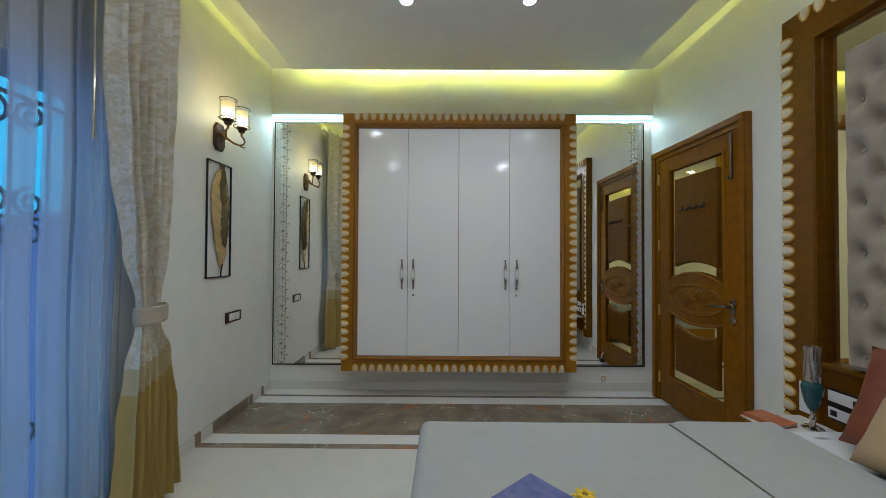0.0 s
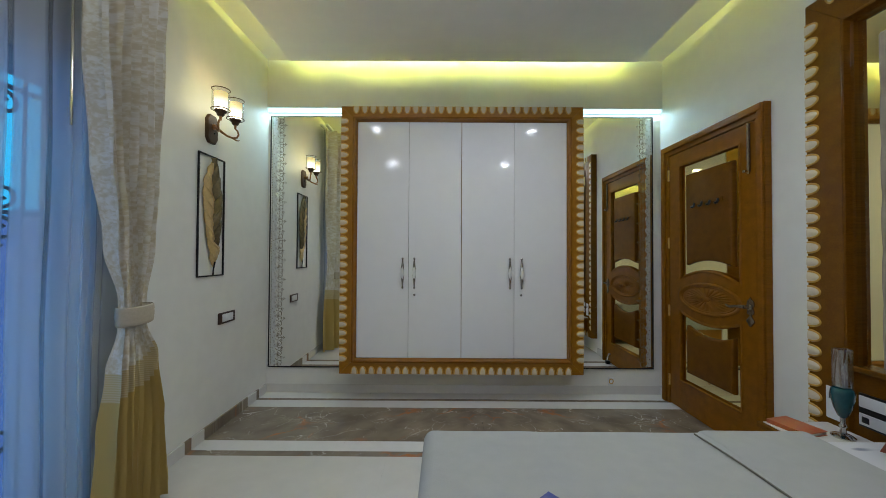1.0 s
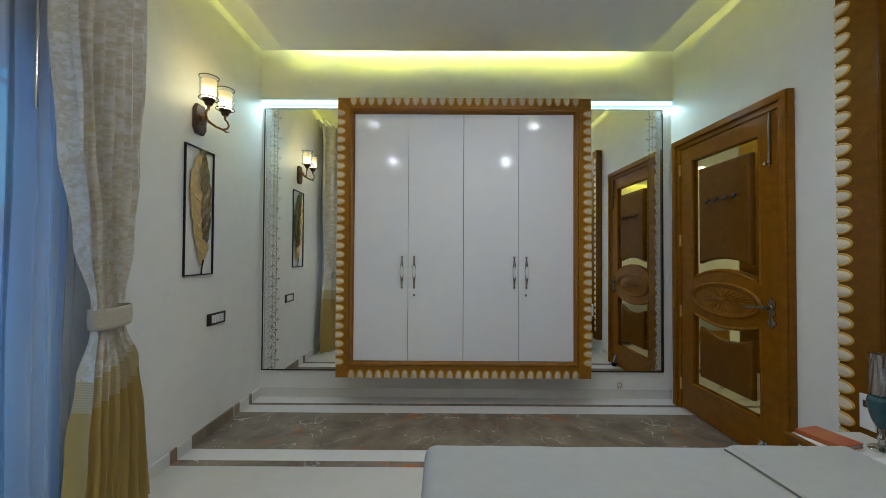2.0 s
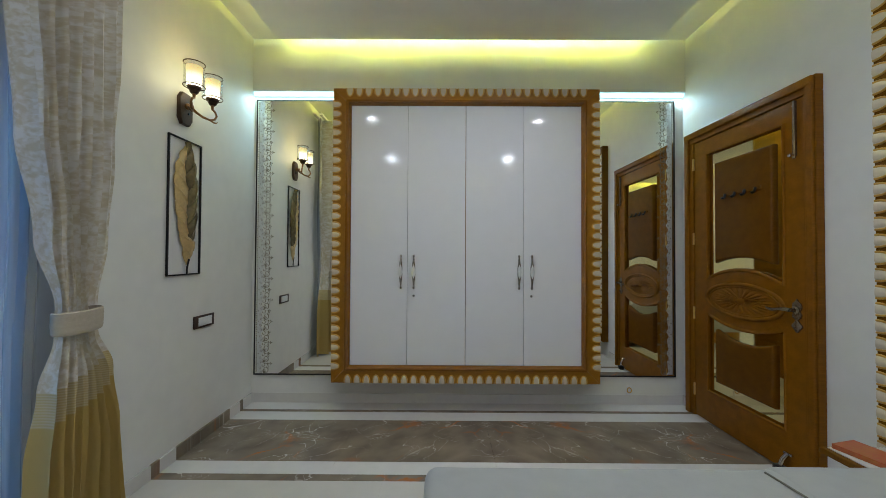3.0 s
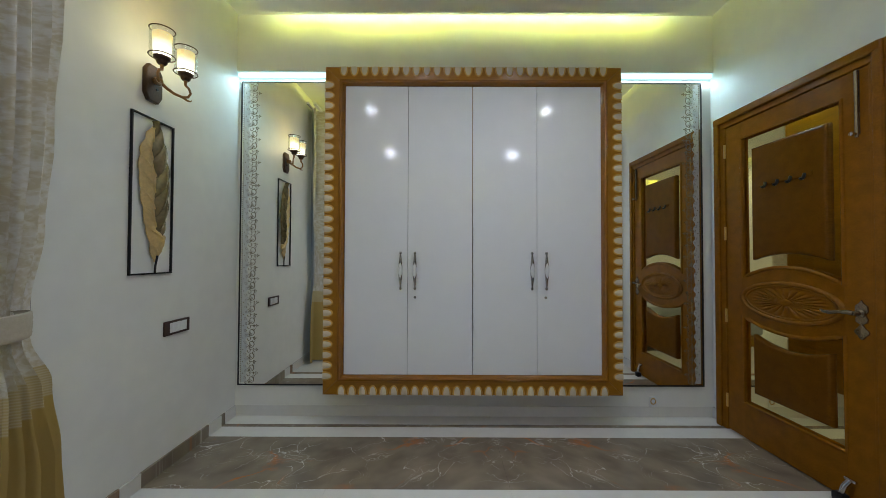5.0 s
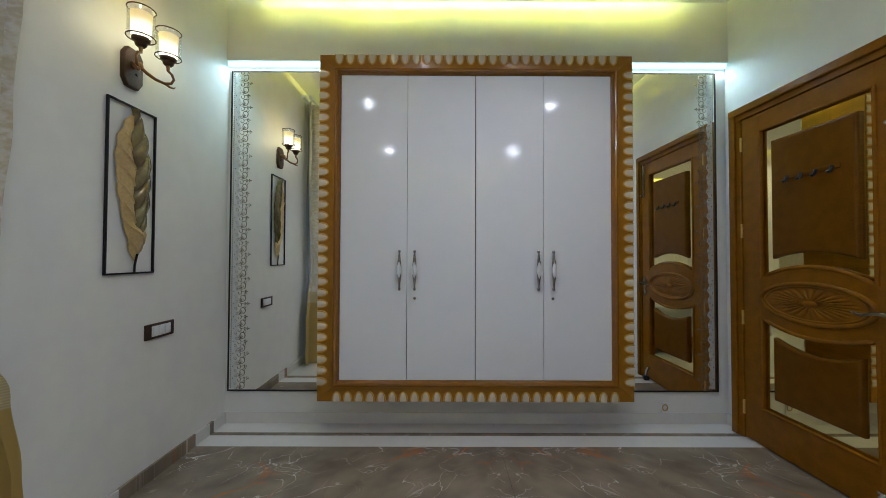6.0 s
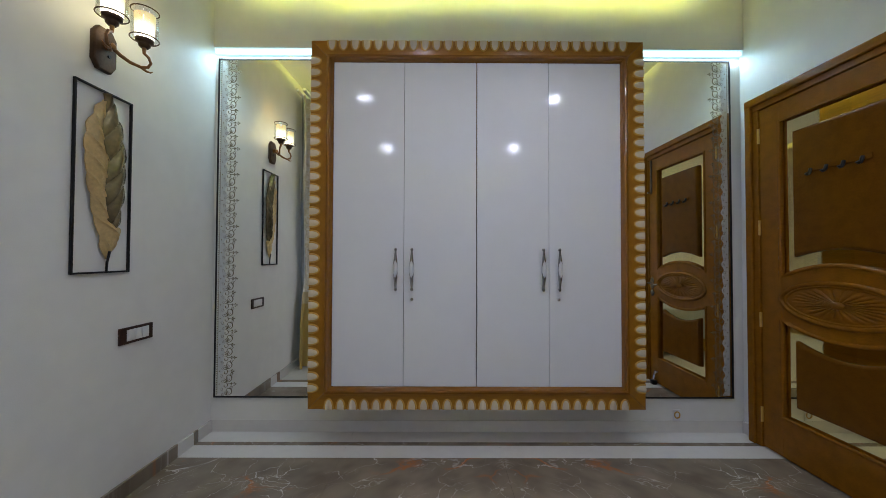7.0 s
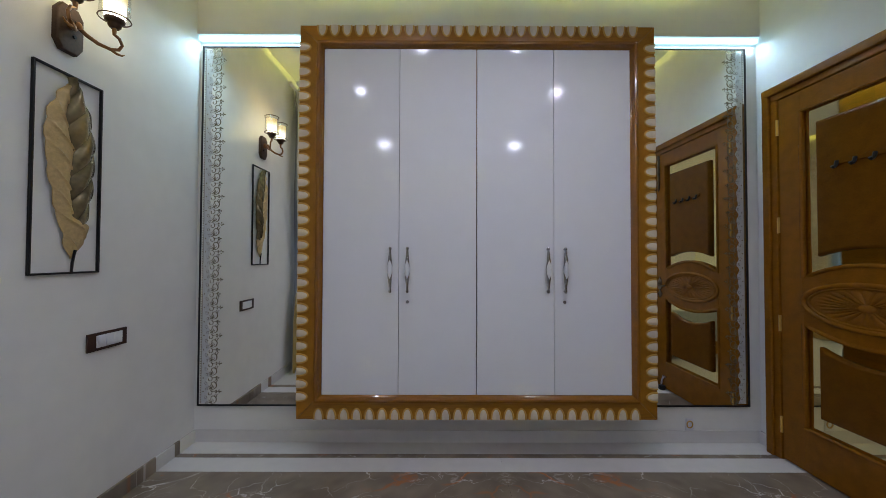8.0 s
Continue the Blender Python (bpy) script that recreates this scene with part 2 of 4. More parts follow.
# ---- floor ----
def marble(name, base, dark, vein, rust):
    """Polished brown marble: cloudy ground, thin pale veins, broad rust veins, mirrored about the middle of the room."""
    m = bpy.data.materials.new(name)
    m.use_nodes = True
    n, l = m.node_tree.nodes, m.node_tree.links
    b = n["Principled BSDF"]
    b.inputs["Roughness"].default_value = 0.055
    co, sep, comb = n.new("ShaderNodeNewGeometry"), n.new("ShaderNodeSeparateXYZ"), n.new("ShaderNodeCombineXYZ")
    l.new(co.outputs["Position"], sep.inputs[0])
    sub, ab = n.new("ShaderNodeMath"), n.new("ShaderNodeMath")
    sub.operation, ab.operation = "SUBTRACT", "ABSOLUTE"
    sub.inputs[1].default_value = 0.20
    l.new(sep.outputs[0], sub.inputs[0])
    l.new(sub.outputs[0], ab.inputs[0])
    lean = n.new("ShaderNodeMath")
    lean.operation, lean.inputs[1].default_value = "MULTIPLY_ADD", 0.35
    l.new(sep.outputs[1], lean.inputs[0])
    l.new(ab.outputs[0], lean.inputs[2])
    l.new(lean.outputs[0], comb.inputs[0])
    l.new(sep.outputs[1], comb.inputs[1])
    warp, vm = n.new("ShaderNodeTexNoise"), n.new("ShaderNodeVectorMath")
    warp.inputs["Scale"].default_value, warp.inputs["Detail"].default_value = 3.0, 5
    vm.operation = "MULTIPLY_ADD"
    vm.inputs[1].default_value = (0.6, 0.6, 0)
    l.new(comb.outputs[0], warp.inputs["Vector"])
    l.new(warp.outputs["Color"], vm.inputs[0])
    l.new(comb.outputs[0], vm.inputs[2])

    def veins(scale, lo, hi):
        v, r = n.new("ShaderNodeTexVoronoi"), n.new("ShaderNodeMapRange")
        v.feature = "DISTANCE_TO_EDGE"
        v.inputs["Scale"].default_value = scale
        r.inputs[1].default_value, r.inputs[2].default_value, r.inputs[3].default_value, r.inputs[4].default_value = lo, hi, 1, 0
        l.new(vm.outputs[0], v.inputs["Vector"])
        l.new(v.outputs["Distance"], r.inputs[0])
        return r.outputs[0]

    def gate(scale, lo, hi, seed):
        g, r = n.new("ShaderNodeTexNoise"), n.new("ShaderNodeMapRange")
        g.noise_dimensions = "4D"
        g.inputs["Scale"].default_value, g.inputs["W"].default_value = scale, seed
        r.inputs[1].default_value, r.inputs[2].default_value = lo, hi
        l.new(comb.outputs[0], g.inputs["Vector"])
        l.new(g.outputs["Fac"], r.inputs[0])
        return r.outputs[0]

    def times(a, c):
        q = n.new("ShaderNodeMath")
        q.operation, q.use_clamp = "MULTIPLY", True
        l.new(a, q.inputs[0])
        l.new(c, q.inputs[1])
        return q.outputs[0]

    def over(fac, a, colour):
        q = n.new("ShaderNodeMix")
        q.data_type = "RGBA"
        l.new(fac, q.inputs[0])
        if isinstance(a, tuple):
            q.inputs[6].default_value = (*a, 1)
        else:
            l.new(a, q.inputs[6])
        q.inputs[7].default_value = (*colour, 1)
        return q.outputs[2]

    c = over(gate(6, 0.3, 0.7, 1), base, dark)
    c = over(times(veins(2.2, 0.0, 0.034), gate(3.4, 0.50, 0.64, 4)), c, rust)
    c = over(times(veins(5.5, 0.0, 0.014), gate(4.0, 0.45, 0.64, 7)), c, vein)
    c = over(times(veins(13.0, 0.0, 0.022), gate(5.0, 0.54, 0.72, 9)), c, vein)
    l.new(c, b.inputs["Base Color"])
    return m


BROWNM = marble("brown_marble", (0.275, 0.222, 0.165), (0.165, 0.132, 0.098), (0.70, 0.65, 0.59), (0.44, 0.150, 0.040))
floor = solid("floor", box(XL - T, XR + T, YR - T, YB + T, -0.16, -0.016), CREAM, "cream polished floor with brown and white marble border bands", "floor")
BANDS = [(6.935, YB, WHITEFLOOR, "white_strip"), (6.895, 6.935, BROWNM, "brown_strip"), (6.762, 6.895, WHITEFLOOR, "white_strip"),
         (6.243, 6.762, BROWNM, "marble_slab"), (6.122, 6.243, WHITEFLOOR, "white_strip"), (6.064, 6.122, BROWNM, "brown_strip")]
for y0, y1, mat, name in BANDS:
    cuts = [XL, -0.72, 0.20, 1.12, XR]
    for x0, x1 in zip(cuts, cuts[1:]):
        part(name, box(x0, x1 - 0.0007, y0, y1 - 0.0007, -0.016, 0), mat, floor)
ycuts = [6.064, 5.264, 4.464, 3.664, 2.864, 2.064, YR]
xcuts = [XL, -1.22, -0.42, 0.38, 1.18, XR]
for y1, y0 in zip(ycuts, ycuts[1:]):
    for x0, x1 in zip(xcuts, xcuts[1:]):
        part("tile", box(x0, x1 - 0.0003, y0, y1 - 0.0003, -0.016, 0), CREAM, floor)

skirt = thing("baseboard", "low stone skirting in white and brown pieces", "baseboard", kind="structure")
part("skirting_piece", box(XL + 0.012, XR - 0.012, YB - 0.003, YB, 0, 0.075), WHITEFLOOR, skirt)
for y0, y1, mat, name in BANDS:
    part("skirting_piece", box(XL, XL + 0.012, y0, y1 - 0.001, 0, 0.075, 0.002), mat, skirt)
part("skirting_piece", box(XL, XL + 0.012, 4.9, 6.063, 0, 0.075, 0.002), WHITEFLOOR, skirt)
part("skirting_piece", box(XL, XL + 0.012, YR, 4.899, 0, 0.075, 0.002), WHITEFLOOR, skirt)
part("skirting_piece", box(XR - 0.012, XR, 6.99, YB, 0, 0.075, 0.002), WHITEFLOOR, skirt)
part("skirting_piece", box(XR - 0.012, XR, 5.74, 5.95, 0, 0.075, 0.002), WHITEFLOOR, skirt)

# ---- scalloped frames (wardrobe and headboard panel) ----
def scallop_mesh(step, depth):
    """A domed ivory tongue with a gilded rim; it points along -v and is cut off flat at v = 0."""
    bm = bmesh.new()
    r, k = step * 0.290, 12

    def arc(rr, w, tip):
        pts = [(-rr, 0)] + [(-rr * math.cos(a), -0.15 * depth - (0.85 * depth - tip) * math.sin(a)) for a in [math.pi * i / k for i in range(k + 1)]] + [(rr, 0)]
        return [bm.verts.new((x, y, w)) for x, y in pts]

    rows = [arc(r * 1.46, 0.0005, 0.0), arc(r * 1.36, 0.0055, 0.003), arc(r * 1.10, 0.006, 0.006), arc(r, 0.0035, 0.008), arc(r * 0.55, 0.008, 0.018)]
    for i, (a, b) in enumerate(zip(rows, rows[1:])):
        for j in range(len(a) - 1):
            f = bm.faces.new((a[j], a[j + 1], b[j + 1], b[j]))
            f.material_index = 1 if i < 3 else 0
    bm.faces.new(rows[-1])
    bmesh.ops.recalc_face_normals(bm, faces=bm.faces[:])
    return mesh("scallop", bm, [IVORY, GOLDRIM])


def scalloped_frame(owner, w, h, z0, face, across, down, corner=0.09, band=0.098, mat_v=TEAK, mat_h=TEAK_H):
    """Four boards with ivory scallops on their outer edges; local u from 0 to w, v from z0 to z0 + h, front at depth face."""
    b = band
    part("side_board", prism([(0, z0), (b, z0 + b), (b, z0 + h - b), (0, z0 + h)], 0.0, face, 0.004), mat_v, owner)
    part("side_board", prism([(w - b, z0 + b), (w, z0), (w, z0 + h), (w - b, z0 + h - b)], 0.0, face, 0.004), mat_v, owner)
    part("top_board", prism([(b, z0 + h - b), (w - b, z0 + h - b), (w, z0 + h), (0, z0 + h)], 0.0, face, 0.004), mat_h, owner)
    part("bottom_board", prism([(0, z0), (w, z0), (w - b, z0 + b), (b, z0 + b)], 0.0, face, 0.004), mat_h, owner)
    sx, sy = (w - 2 * corner) / across, (h - 2 * corner) / down
    hor, ver = scallop_mesh(sx, 0.064), scallop_mesh(sy, 0.064)
    for i in range(across):
        u = corner + sx * (i + 0.5)
        part("scallop", hor, None, owner, m=Matrix.Translation((u, z0 + h - 0.001, face)))
        part("scallop", hor, None, owner, m=Matrix.Translation((u, z0 + 0.001, face)) @ pose(0, 0, 0, 0, 0, 180))
    for i in range(down):
        v = z0 + corner + sy * (i + 0.5)
        part("scallop", ver, None, owner, m=Matrix.Translation((0.001, v, face)) @ pose(0, 0, 0, 0, 0, 90))
        part("scallop", ver, None, owner, m=Matrix.Translation((w - 0.001, v, face)) @ pose(0, 0, 0, 0, 0, -90))


def moulding(owner, u0, u1, v0, v1, width, w0, w1, mat):
    """A rounded rail round an opening, mitred into one ring."""
    bm = bmesh.new()
    prof = [(0, w0), (0, w0 + (w1 - w0) * 0.55), (width * 0.15, w1 - 0.004), (width * 0.40, w1), (width * 0.62, w1 - 0.002), (width * 0.80, w0 + (w1 - w0) * 0.55), (width, w0 + (w1 - w0) * 0.4), (width, w0)]
    rings = [[bm.verts.new((u, v, w)) for u, v in ((u0 + d, v0 + d), (u1 - d, v0 + d), (u1 - d, v1 - d), (u0 + d, v1 - d))] for d, w in prof]
    for a, b in zip(rings, rings[1:]):
        for k in range(4):
            bm.faces.new((a[k], a[(k + 1) % 4], b[(k + 1) % 4], b[k]))
    bmesh.ops.recalc_face_normals(bm, faces=bm.faces[:])
    return part("moulding", bm, mat, owner, "reddish rounded wooden moulding")


# ---- wardrobe ----
WX, WW, WZ, WH, WD = -0.942, 2.008, 0.234, 2.211, 0.216
wardrobe = thing("wardrobe", "floating four-door white gloss wardrobe in scalloped teak frame", "wardrobe", on_back(WX))
part("carcass", box(0.005, WW - 0.005, WZ + 0.005, WZ + WH - 0.005, 0, WD - 0.05), TEAK, wardrobe)
scalloped_frame(wardrobe, WW, WH, WZ, WD, 26, 29)
moulding(wardrobe, 0.095, WW - 0.095, WZ + 0.090, WZ + WH - 0.084, 0.040, WD - 0.03, WD + 0.014, BEAD)
edges = [-0.806, -0.378, 0.059, 0.495, 0.930]
for i in range(4):
    u0, u1 = edges[i] - WX + (0.0022 if i == 2 else 0.0011), edges[i + 1] - WX - (0.0022 if i == 1 else 0.0011)
    leaf = part("cabinet_door", box(u0, u1, 0.366, 2.317, WD - 0.045, WD - 0.010, 0.002), LAMINATE, wardrobe, "white high-gloss laminate door")
    hu = (-0.424, -0.328, 0.457, 0.553)[i] - WX
    base = WD - 0.010
    grip = bmesh.new()
    zs = [(0.936, 0.006), (0.945, 0.009), (0.956, 0.0055), (0.985, 0.008), (1.015, 0.0115), (1.045, 0.0140), (1.085, 0.0140), (1.116, 0.0115), (1.145, 0.008), (1.172, 0.0055), (1.182, 0.009), (1.190, 0.006)]
    tube([(hu, z, base + 0.020 + 0.010 * math.sin(math.pi * (z - 0.936) / 0.254)) for z, r in zs], 0.01, n=12, bm=grip, radii=[r for z, r in zs])
    handle = part("door_handle", grip, STEEL, leaf, "slim antique metal pull handle with a pale glass middle")
    part("handle_post", tube([(hu, 0.945, base), (hu, 0.945, base + 0.024)], 0.006, n=10), STEEL, leaf)
    part("handle_post", tube([(hu, 1.181, base), (hu, 1.181, base + 0.024)], 0.006, n=10), STEEL, leaf)
    bulge = [1.012 + 0.108 * k / 10 for k in range(11)]
    part("handle_inlay", tube([(hu, z, base + 0.0365) for z in bulge], 0.01, n=14, radii=[0.002 + 0.0125 * math.sin(math.pi * k / 10) for k in range(11)]), PLASTIC, leaf, "pale glass handle centre")
    if i in (1, 3):
        part("keyhole", tube([(hu, 0.884, base), (hu, 0.884, base + 0.004)], 0.009, n=16), STEEL, leaf, "small round lock")

# ---- door ----
def arc_pts(u0, u1, v_end, v_mid, n=14):
    return [(u0 + (u1 - u0) * i / n, v_end + (v_mid - v_end) * (1 - (2 * i / n - 1) ** 2)) for i in range(n + 1)]


door = thing("door_1", "closed carved teak door with bronze mirror panels", "door", on_right(6.974), kind="structure")
W2 = 0.992
for u0, u1 in ((0.0, 0.085), (W2 - 0.066, W2)):
    part("door_jamb", box(u0, u1, 0.0, 2.045, 0, 0.042, 0.004), DOORW, door)
    part("jamb_bead", box(u0 + (0.004 if u0 == 0 else 0.022), u0 + (0.050 if u0 == 0 else 0.062), 0.0, 2.10, 0.040, 0.058, 0.008, 3), DOORW, door)
part("door_head", box(0, W2, 2.0455, 2.130, 0, 0.0415, 0.004), DOORW, door)
part("head_bead", box(0.004, W2 - 0.004, 2.078, 2.126, 0.040, 0.060, 0.008, 3), DOORW, door)
leaf = part("door_leaf", box(0.088, 0.925, 0.008, 2.042, 0.0, 0.012), DOORP, door)
UA, UB = 0.214, 0.806
part("mirror_panel", box(UA - 0.01, UB + 0.01, 1.0, 1.95, 0.012, 0.015), GOLDMIRROR, leaf, "bronze tinted mirror strip round the raised panel")
part("mirror_panel", box(UA - 0.01, UB + 0.01, 0.21, 0.80, 0.012, 0.015), GOLDMIRROR, leaf, "bronze tinted mirror strip round the raised panel")
F = 0.034
part("stile", box(0.089, UA, 0.009, 2.041, 0.012, F, 0.002), DOORW, leaf)
part("stile", box(UB, 0.924, 0.009, 2.041, 0.012, F, 0.002), DOORW, leaf)
part("rail", box(UA, UB, 1.930, 2.041, 0.012, F - 0.0006), DOORW, leaf)
part("rail", box(UA, UB, 0.009, 0.232, 0.012, F - 0.0006), DOORW, leaf)
part("rail", prism(arc_pts(UA, UB, 0.784, 0.722) + arc_pts(UA, UB, 1.028, 1.104)[::-1], 0.012, F - 0.0006), DOORW, leaf)
up = [(UA, 1.93)] + arc_pts(UA, UB, 1.028, 1.104) + [(UB, 1.93)]
low = [(UA, 0.232)] + arc_pts(UA, UB, 0.784, 0.722) + [(UB, 0.232)]
for ring in (up, low):
    part("panel_moulding", tube([(u, v, F - 0.002) for u, v in ring], 0.011, True, 10, axis=(0, 0, 1), flat=0.9), DOORW, leaf)
UC, UD = 0.290, 0.738
part("raised_panel", prism([(UC, 1.845)] + arc_pts(UC, UD, 1.145, 1.182) + [(UD, 1.845)], 0.015, 0.038, 0.015, 3), DOORP, leaf)
part("raised_panel", prism([(UC, 0.315)] + arc_pts(UC, UD, 0.682, 0.636) + [(UD, 0.315)], 0.015, 0.038, 0.015, 3), DOORP, leaf)
OU, OV, OA, OB = 0.508, 0.906, 0.292, 0.106
ring = [(OU + OA * math.cos(a), OV + OB * math.sin(a)) for a in [math.tau * i / 56 for i in range(56)]]
for s, r in ((1.0, 0.013), (0.90, 0.007)):
    part("oval_moulding", tube([(OU + (u - OU) * s, OV + (v - OV) * (s if s == 1 else 0.86), F) for u, v in ring], r, True, 10), DOORW, leaf)
carve, fan = bmesh.new(), []
for k in range(13):
    q, ring = 0.10 + 0.90 * k / 12, []
    for i in range(208):
        a = math.tau * i / 208
        petal = abs(math.sin(13 * a)) ** 0.6
        reach = 0.80 + 0.13 * petal
        ring.append(carve.verts.new((OU + OA * 0.95 * q * reach * math.cos(a), OV + OB * 0.92 * q * reach * math.sin(a), F - 0.004 + 0.0105 * (0.25 + 0.75 * petal) * math.sin(math.pi * min(1, 0.08 + 0.94 * q)) ** 0.7)))
    fan.append(ring)
for a, b in zip(fan, fan[1:]):
    for i in range(208):
        carve.faces.new((a[i], a[(i + 1) % 208], b[(i + 1) % 208], b[i]))
carve.faces.new(fan[0][::-1])
part("oval_carving", carve, DOORW, leaf, "carved radiating petals")
part("carved_boss", lathe([(0.036, 0), (0.034, 0.006), (0.022, 0.012), (0, 0.014)], 20), DOORW, leaf, m=Matrix.Translation((OU, OV, F)) @ Matrix.Diagonal((1, 0.55, 1, 1)))
for v in (1.884, 1.323, 0.766, 0.197):
    part("hinge", tube([(0.087, v - 0.045, 0.040), (0.087, v + 0.045, 0.040)], 0.007, n=10), GOLDRIM, door, "brass butt hinge")
rack = part("hook_rail", box(0.372, 0.672, 1.594, 1.618, 0.038, 0.045, 0.003), DOORP, leaf, "teak rail with four small dark hooks")
for k in range(4):
    u = 0.402 + 0.078 * k
    part("hook", tube([(u, 1.610, 0.044), (u, 1.594, 0.050), (u, 1.582, 0.055), (u, 1.578, 0.064), (u, 1.586, 0.070)], 0.0055, n=8, radii=[0.009, 0.008, 0.0065, 0.0065, 0.009]), BLACK, rack)
bolt = part("tower_bolt", box(0.873, 0.887, 1.735, 2.035, F, F + 0.005, 0.002), ANTIQUE, leaf, "long brass tower bolt")
part("bolt_rod", tube([(0.880, 1.722, F + 0.011), (0.880, 2.035, F + 0.011)], 0.0075, n=10), ANTIQUE, bolt)
part("bolt_knob", lathe([(0, 0), (0.006, 0), (0.006, 0.012), (0.011, 0.018), (0.009, 0.028), (0, 0.030)], 14), CHROME, bolt, m=Matrix.Translation((0.880, 1.738, F + 0.012)))
esc = prism([(0.880 + u, v) for u, v in ((-0.023, 0.862), (0.0, 0.850), (0.022, 0.862), (0.026, 0.880), (0.016, 0.897), (0.027, 0.916), (0.024, 0.940), (0.008, 0.952), (0.0, 0.966), (-0.008, 0.952), (-0.023, 0.940), (-0.026, 0.916), (-0.015, 0.897), (-0.025, 0.880))], F, F + 0.008, 0.002)
plate = part("lock_plate", esc, ANTIQUE, leaf, "ornate antique metal lock plate")
part("key_plate", prism([(0.880 + 0.026 * math.cos(a) * (1 + 0.15 * math.cos(4 * a)), 0.818 + 0.030 * math.sin(a) * (1 + 0.15 * math.cos(4 * a))) for a in [math.tau * i / 24 for i in range(24)]], F, F + 0.008, 0.002), ANTIQUE, leaf, "small ornate keyhole plate")
part("handle_rose", lathe([(0.020, 0), (0.020, 0.006), (0.012, 0.012), (0.010, 0.040), (0, 0.042)], 18), ANTIQUE, leaf, m=Matrix.Translation((0.880, 0.905, F + 0.008)))
part("lever_handle", tube([(0.880, 0.905, F + 0.044), (0.862, 0.907, F + 0.050), (0.820, 0.903, F + 0.050), (0.780, 0.894, F + 0.048), (0.752, 0.897, F + 0.046), (0.738, 0.903, F + 0.045)], 0.009, n=12, radii=[0.012, 0.011, 0.008, 0.009, 0.008, 0.005]), ANTIQUE, leaf, "curved antique lever handle")
stop = part("door_stop", box(0.800, 0.850, 0.105, 0.118, F, F + 0.014, 0.003), CHROME, leaf, "chrome foot-operated door stop")
part("stop_arm", tube([(0.825, 0.110, F + 0.010), (0.818, 0.080, F + 0.030), (0.812, 0.045, F + 0.038)], 0.012, n=10), CHROME, stop)
part("stop_foot", box(0.785, 0.835, 0.004, 0.044, F + 0.018, F + 0.062, 0.008), BLACK, stop, "black rubber foot")

# ---- mirrors beside the wardrobe ----
FROST = material("frosted_mirror_border", (0.70, 0.72, 0.72), 0.34, metal=0.45, vary=0.15, scale=60)
ETCH = material("bronze_etching", (0.20, 0.17, 0.105), 0.45, metal=0.3, vary=0.3, scale=80)


def spiral(cx, cy, r0, r1, a0, turns, n=18, sx=1):
    return [(cx + sx * (r0 + (r1 - r0) * i / n) * math.cos(a0 + turns * math.tau * i / n), cy + (r0 + (r1 - r0) * i / n) * math.sin(a0 + turns * math.tau * i / n), 0) for i in range(n + 1)]


def motif():
    """One period (0.171 m) of a scroll border."""
    bm = bmesh.new()
    for k, z in ((1, 0.030), (1, 0.115)):
        tube(spiral(0.070, z + 0.012, 0.031, 0.009, -2.5, 0.95, 22), 0.0016, n=5, bm=bm, axis=(0, 0, 1), flat=0.35, radii=[0.0008 + 0.0015 * math.sin(math.pi * (0.15 + 0.8 * q / 22)) for q in range(23)])
        tube(spiral(0.050, z + 0.046, 0.020, 0.006, 1.9, -0.9, 14), 0.0014, n=5, bm=bm, axis=(0, 0, 1), flat=0.35)
        tube(spiral(0.090, z + 0.030, 0.012, 0.003, 0.4, 1.1, 12), 0.0011, n=5, bm=bm, axis=(0, 0, 1), flat=0.35)
        tube(spiral(0.026, z + 0.020, 0.012, 0.003, 2.6, -1.2, 12), 0.0010, n=5, bm=bm, axis=(0, 0, 1), flat=0.35)
        tube(spiral(0.034, z - 0.014, 0.010, 0.003, 0.6, 1.2, 12), 0.0010, n=5, bm=bm, axis=(0, 0, 1), flat=0.35)
        for q in range(4):
            a = 0.5 + q * 0.55
            tube([(0.060, z - 0.012, 0), (0.060 + 0.014 * math.cos(a), z - 0.012 + 0.014 * math.sin(a), 0), (0.060 + 0.024 * math.cos(a + 0.25), z - 0.012 + 0.024 * math.sin(a + 0.25), 0)], 0.0011, n=4, bm=bm, axis=(0, 0, 1), flat=0.35)
    for z, reach in ((0.0855, 0.118), (0.168, 0.104)):
        tube([(0.060, z, 0), (0.085, z + 0.002, 0), (reach, z, 0)], 0.0014, n=5, bm=bm, axis=(0, 0, 1), flat=0.35)
        for cx, cy, r in ((reach, 0, 0.004), (reach - 0.010, 0.008, 0.0032), (reach - 0.010, -0.008, 0.0032), (0.012, 0, 0.004), (0.090, 0.006, 0.0036), (0.090, -0.006, 0.0036)):
            bmesh.ops.create_circle(bm, cap_ends=True, radius=r, segments=8, matrix=Matrix.Translation((cx, z + cy, 0.001)))
    return mesh("etched_scroll", bm, ETCH)


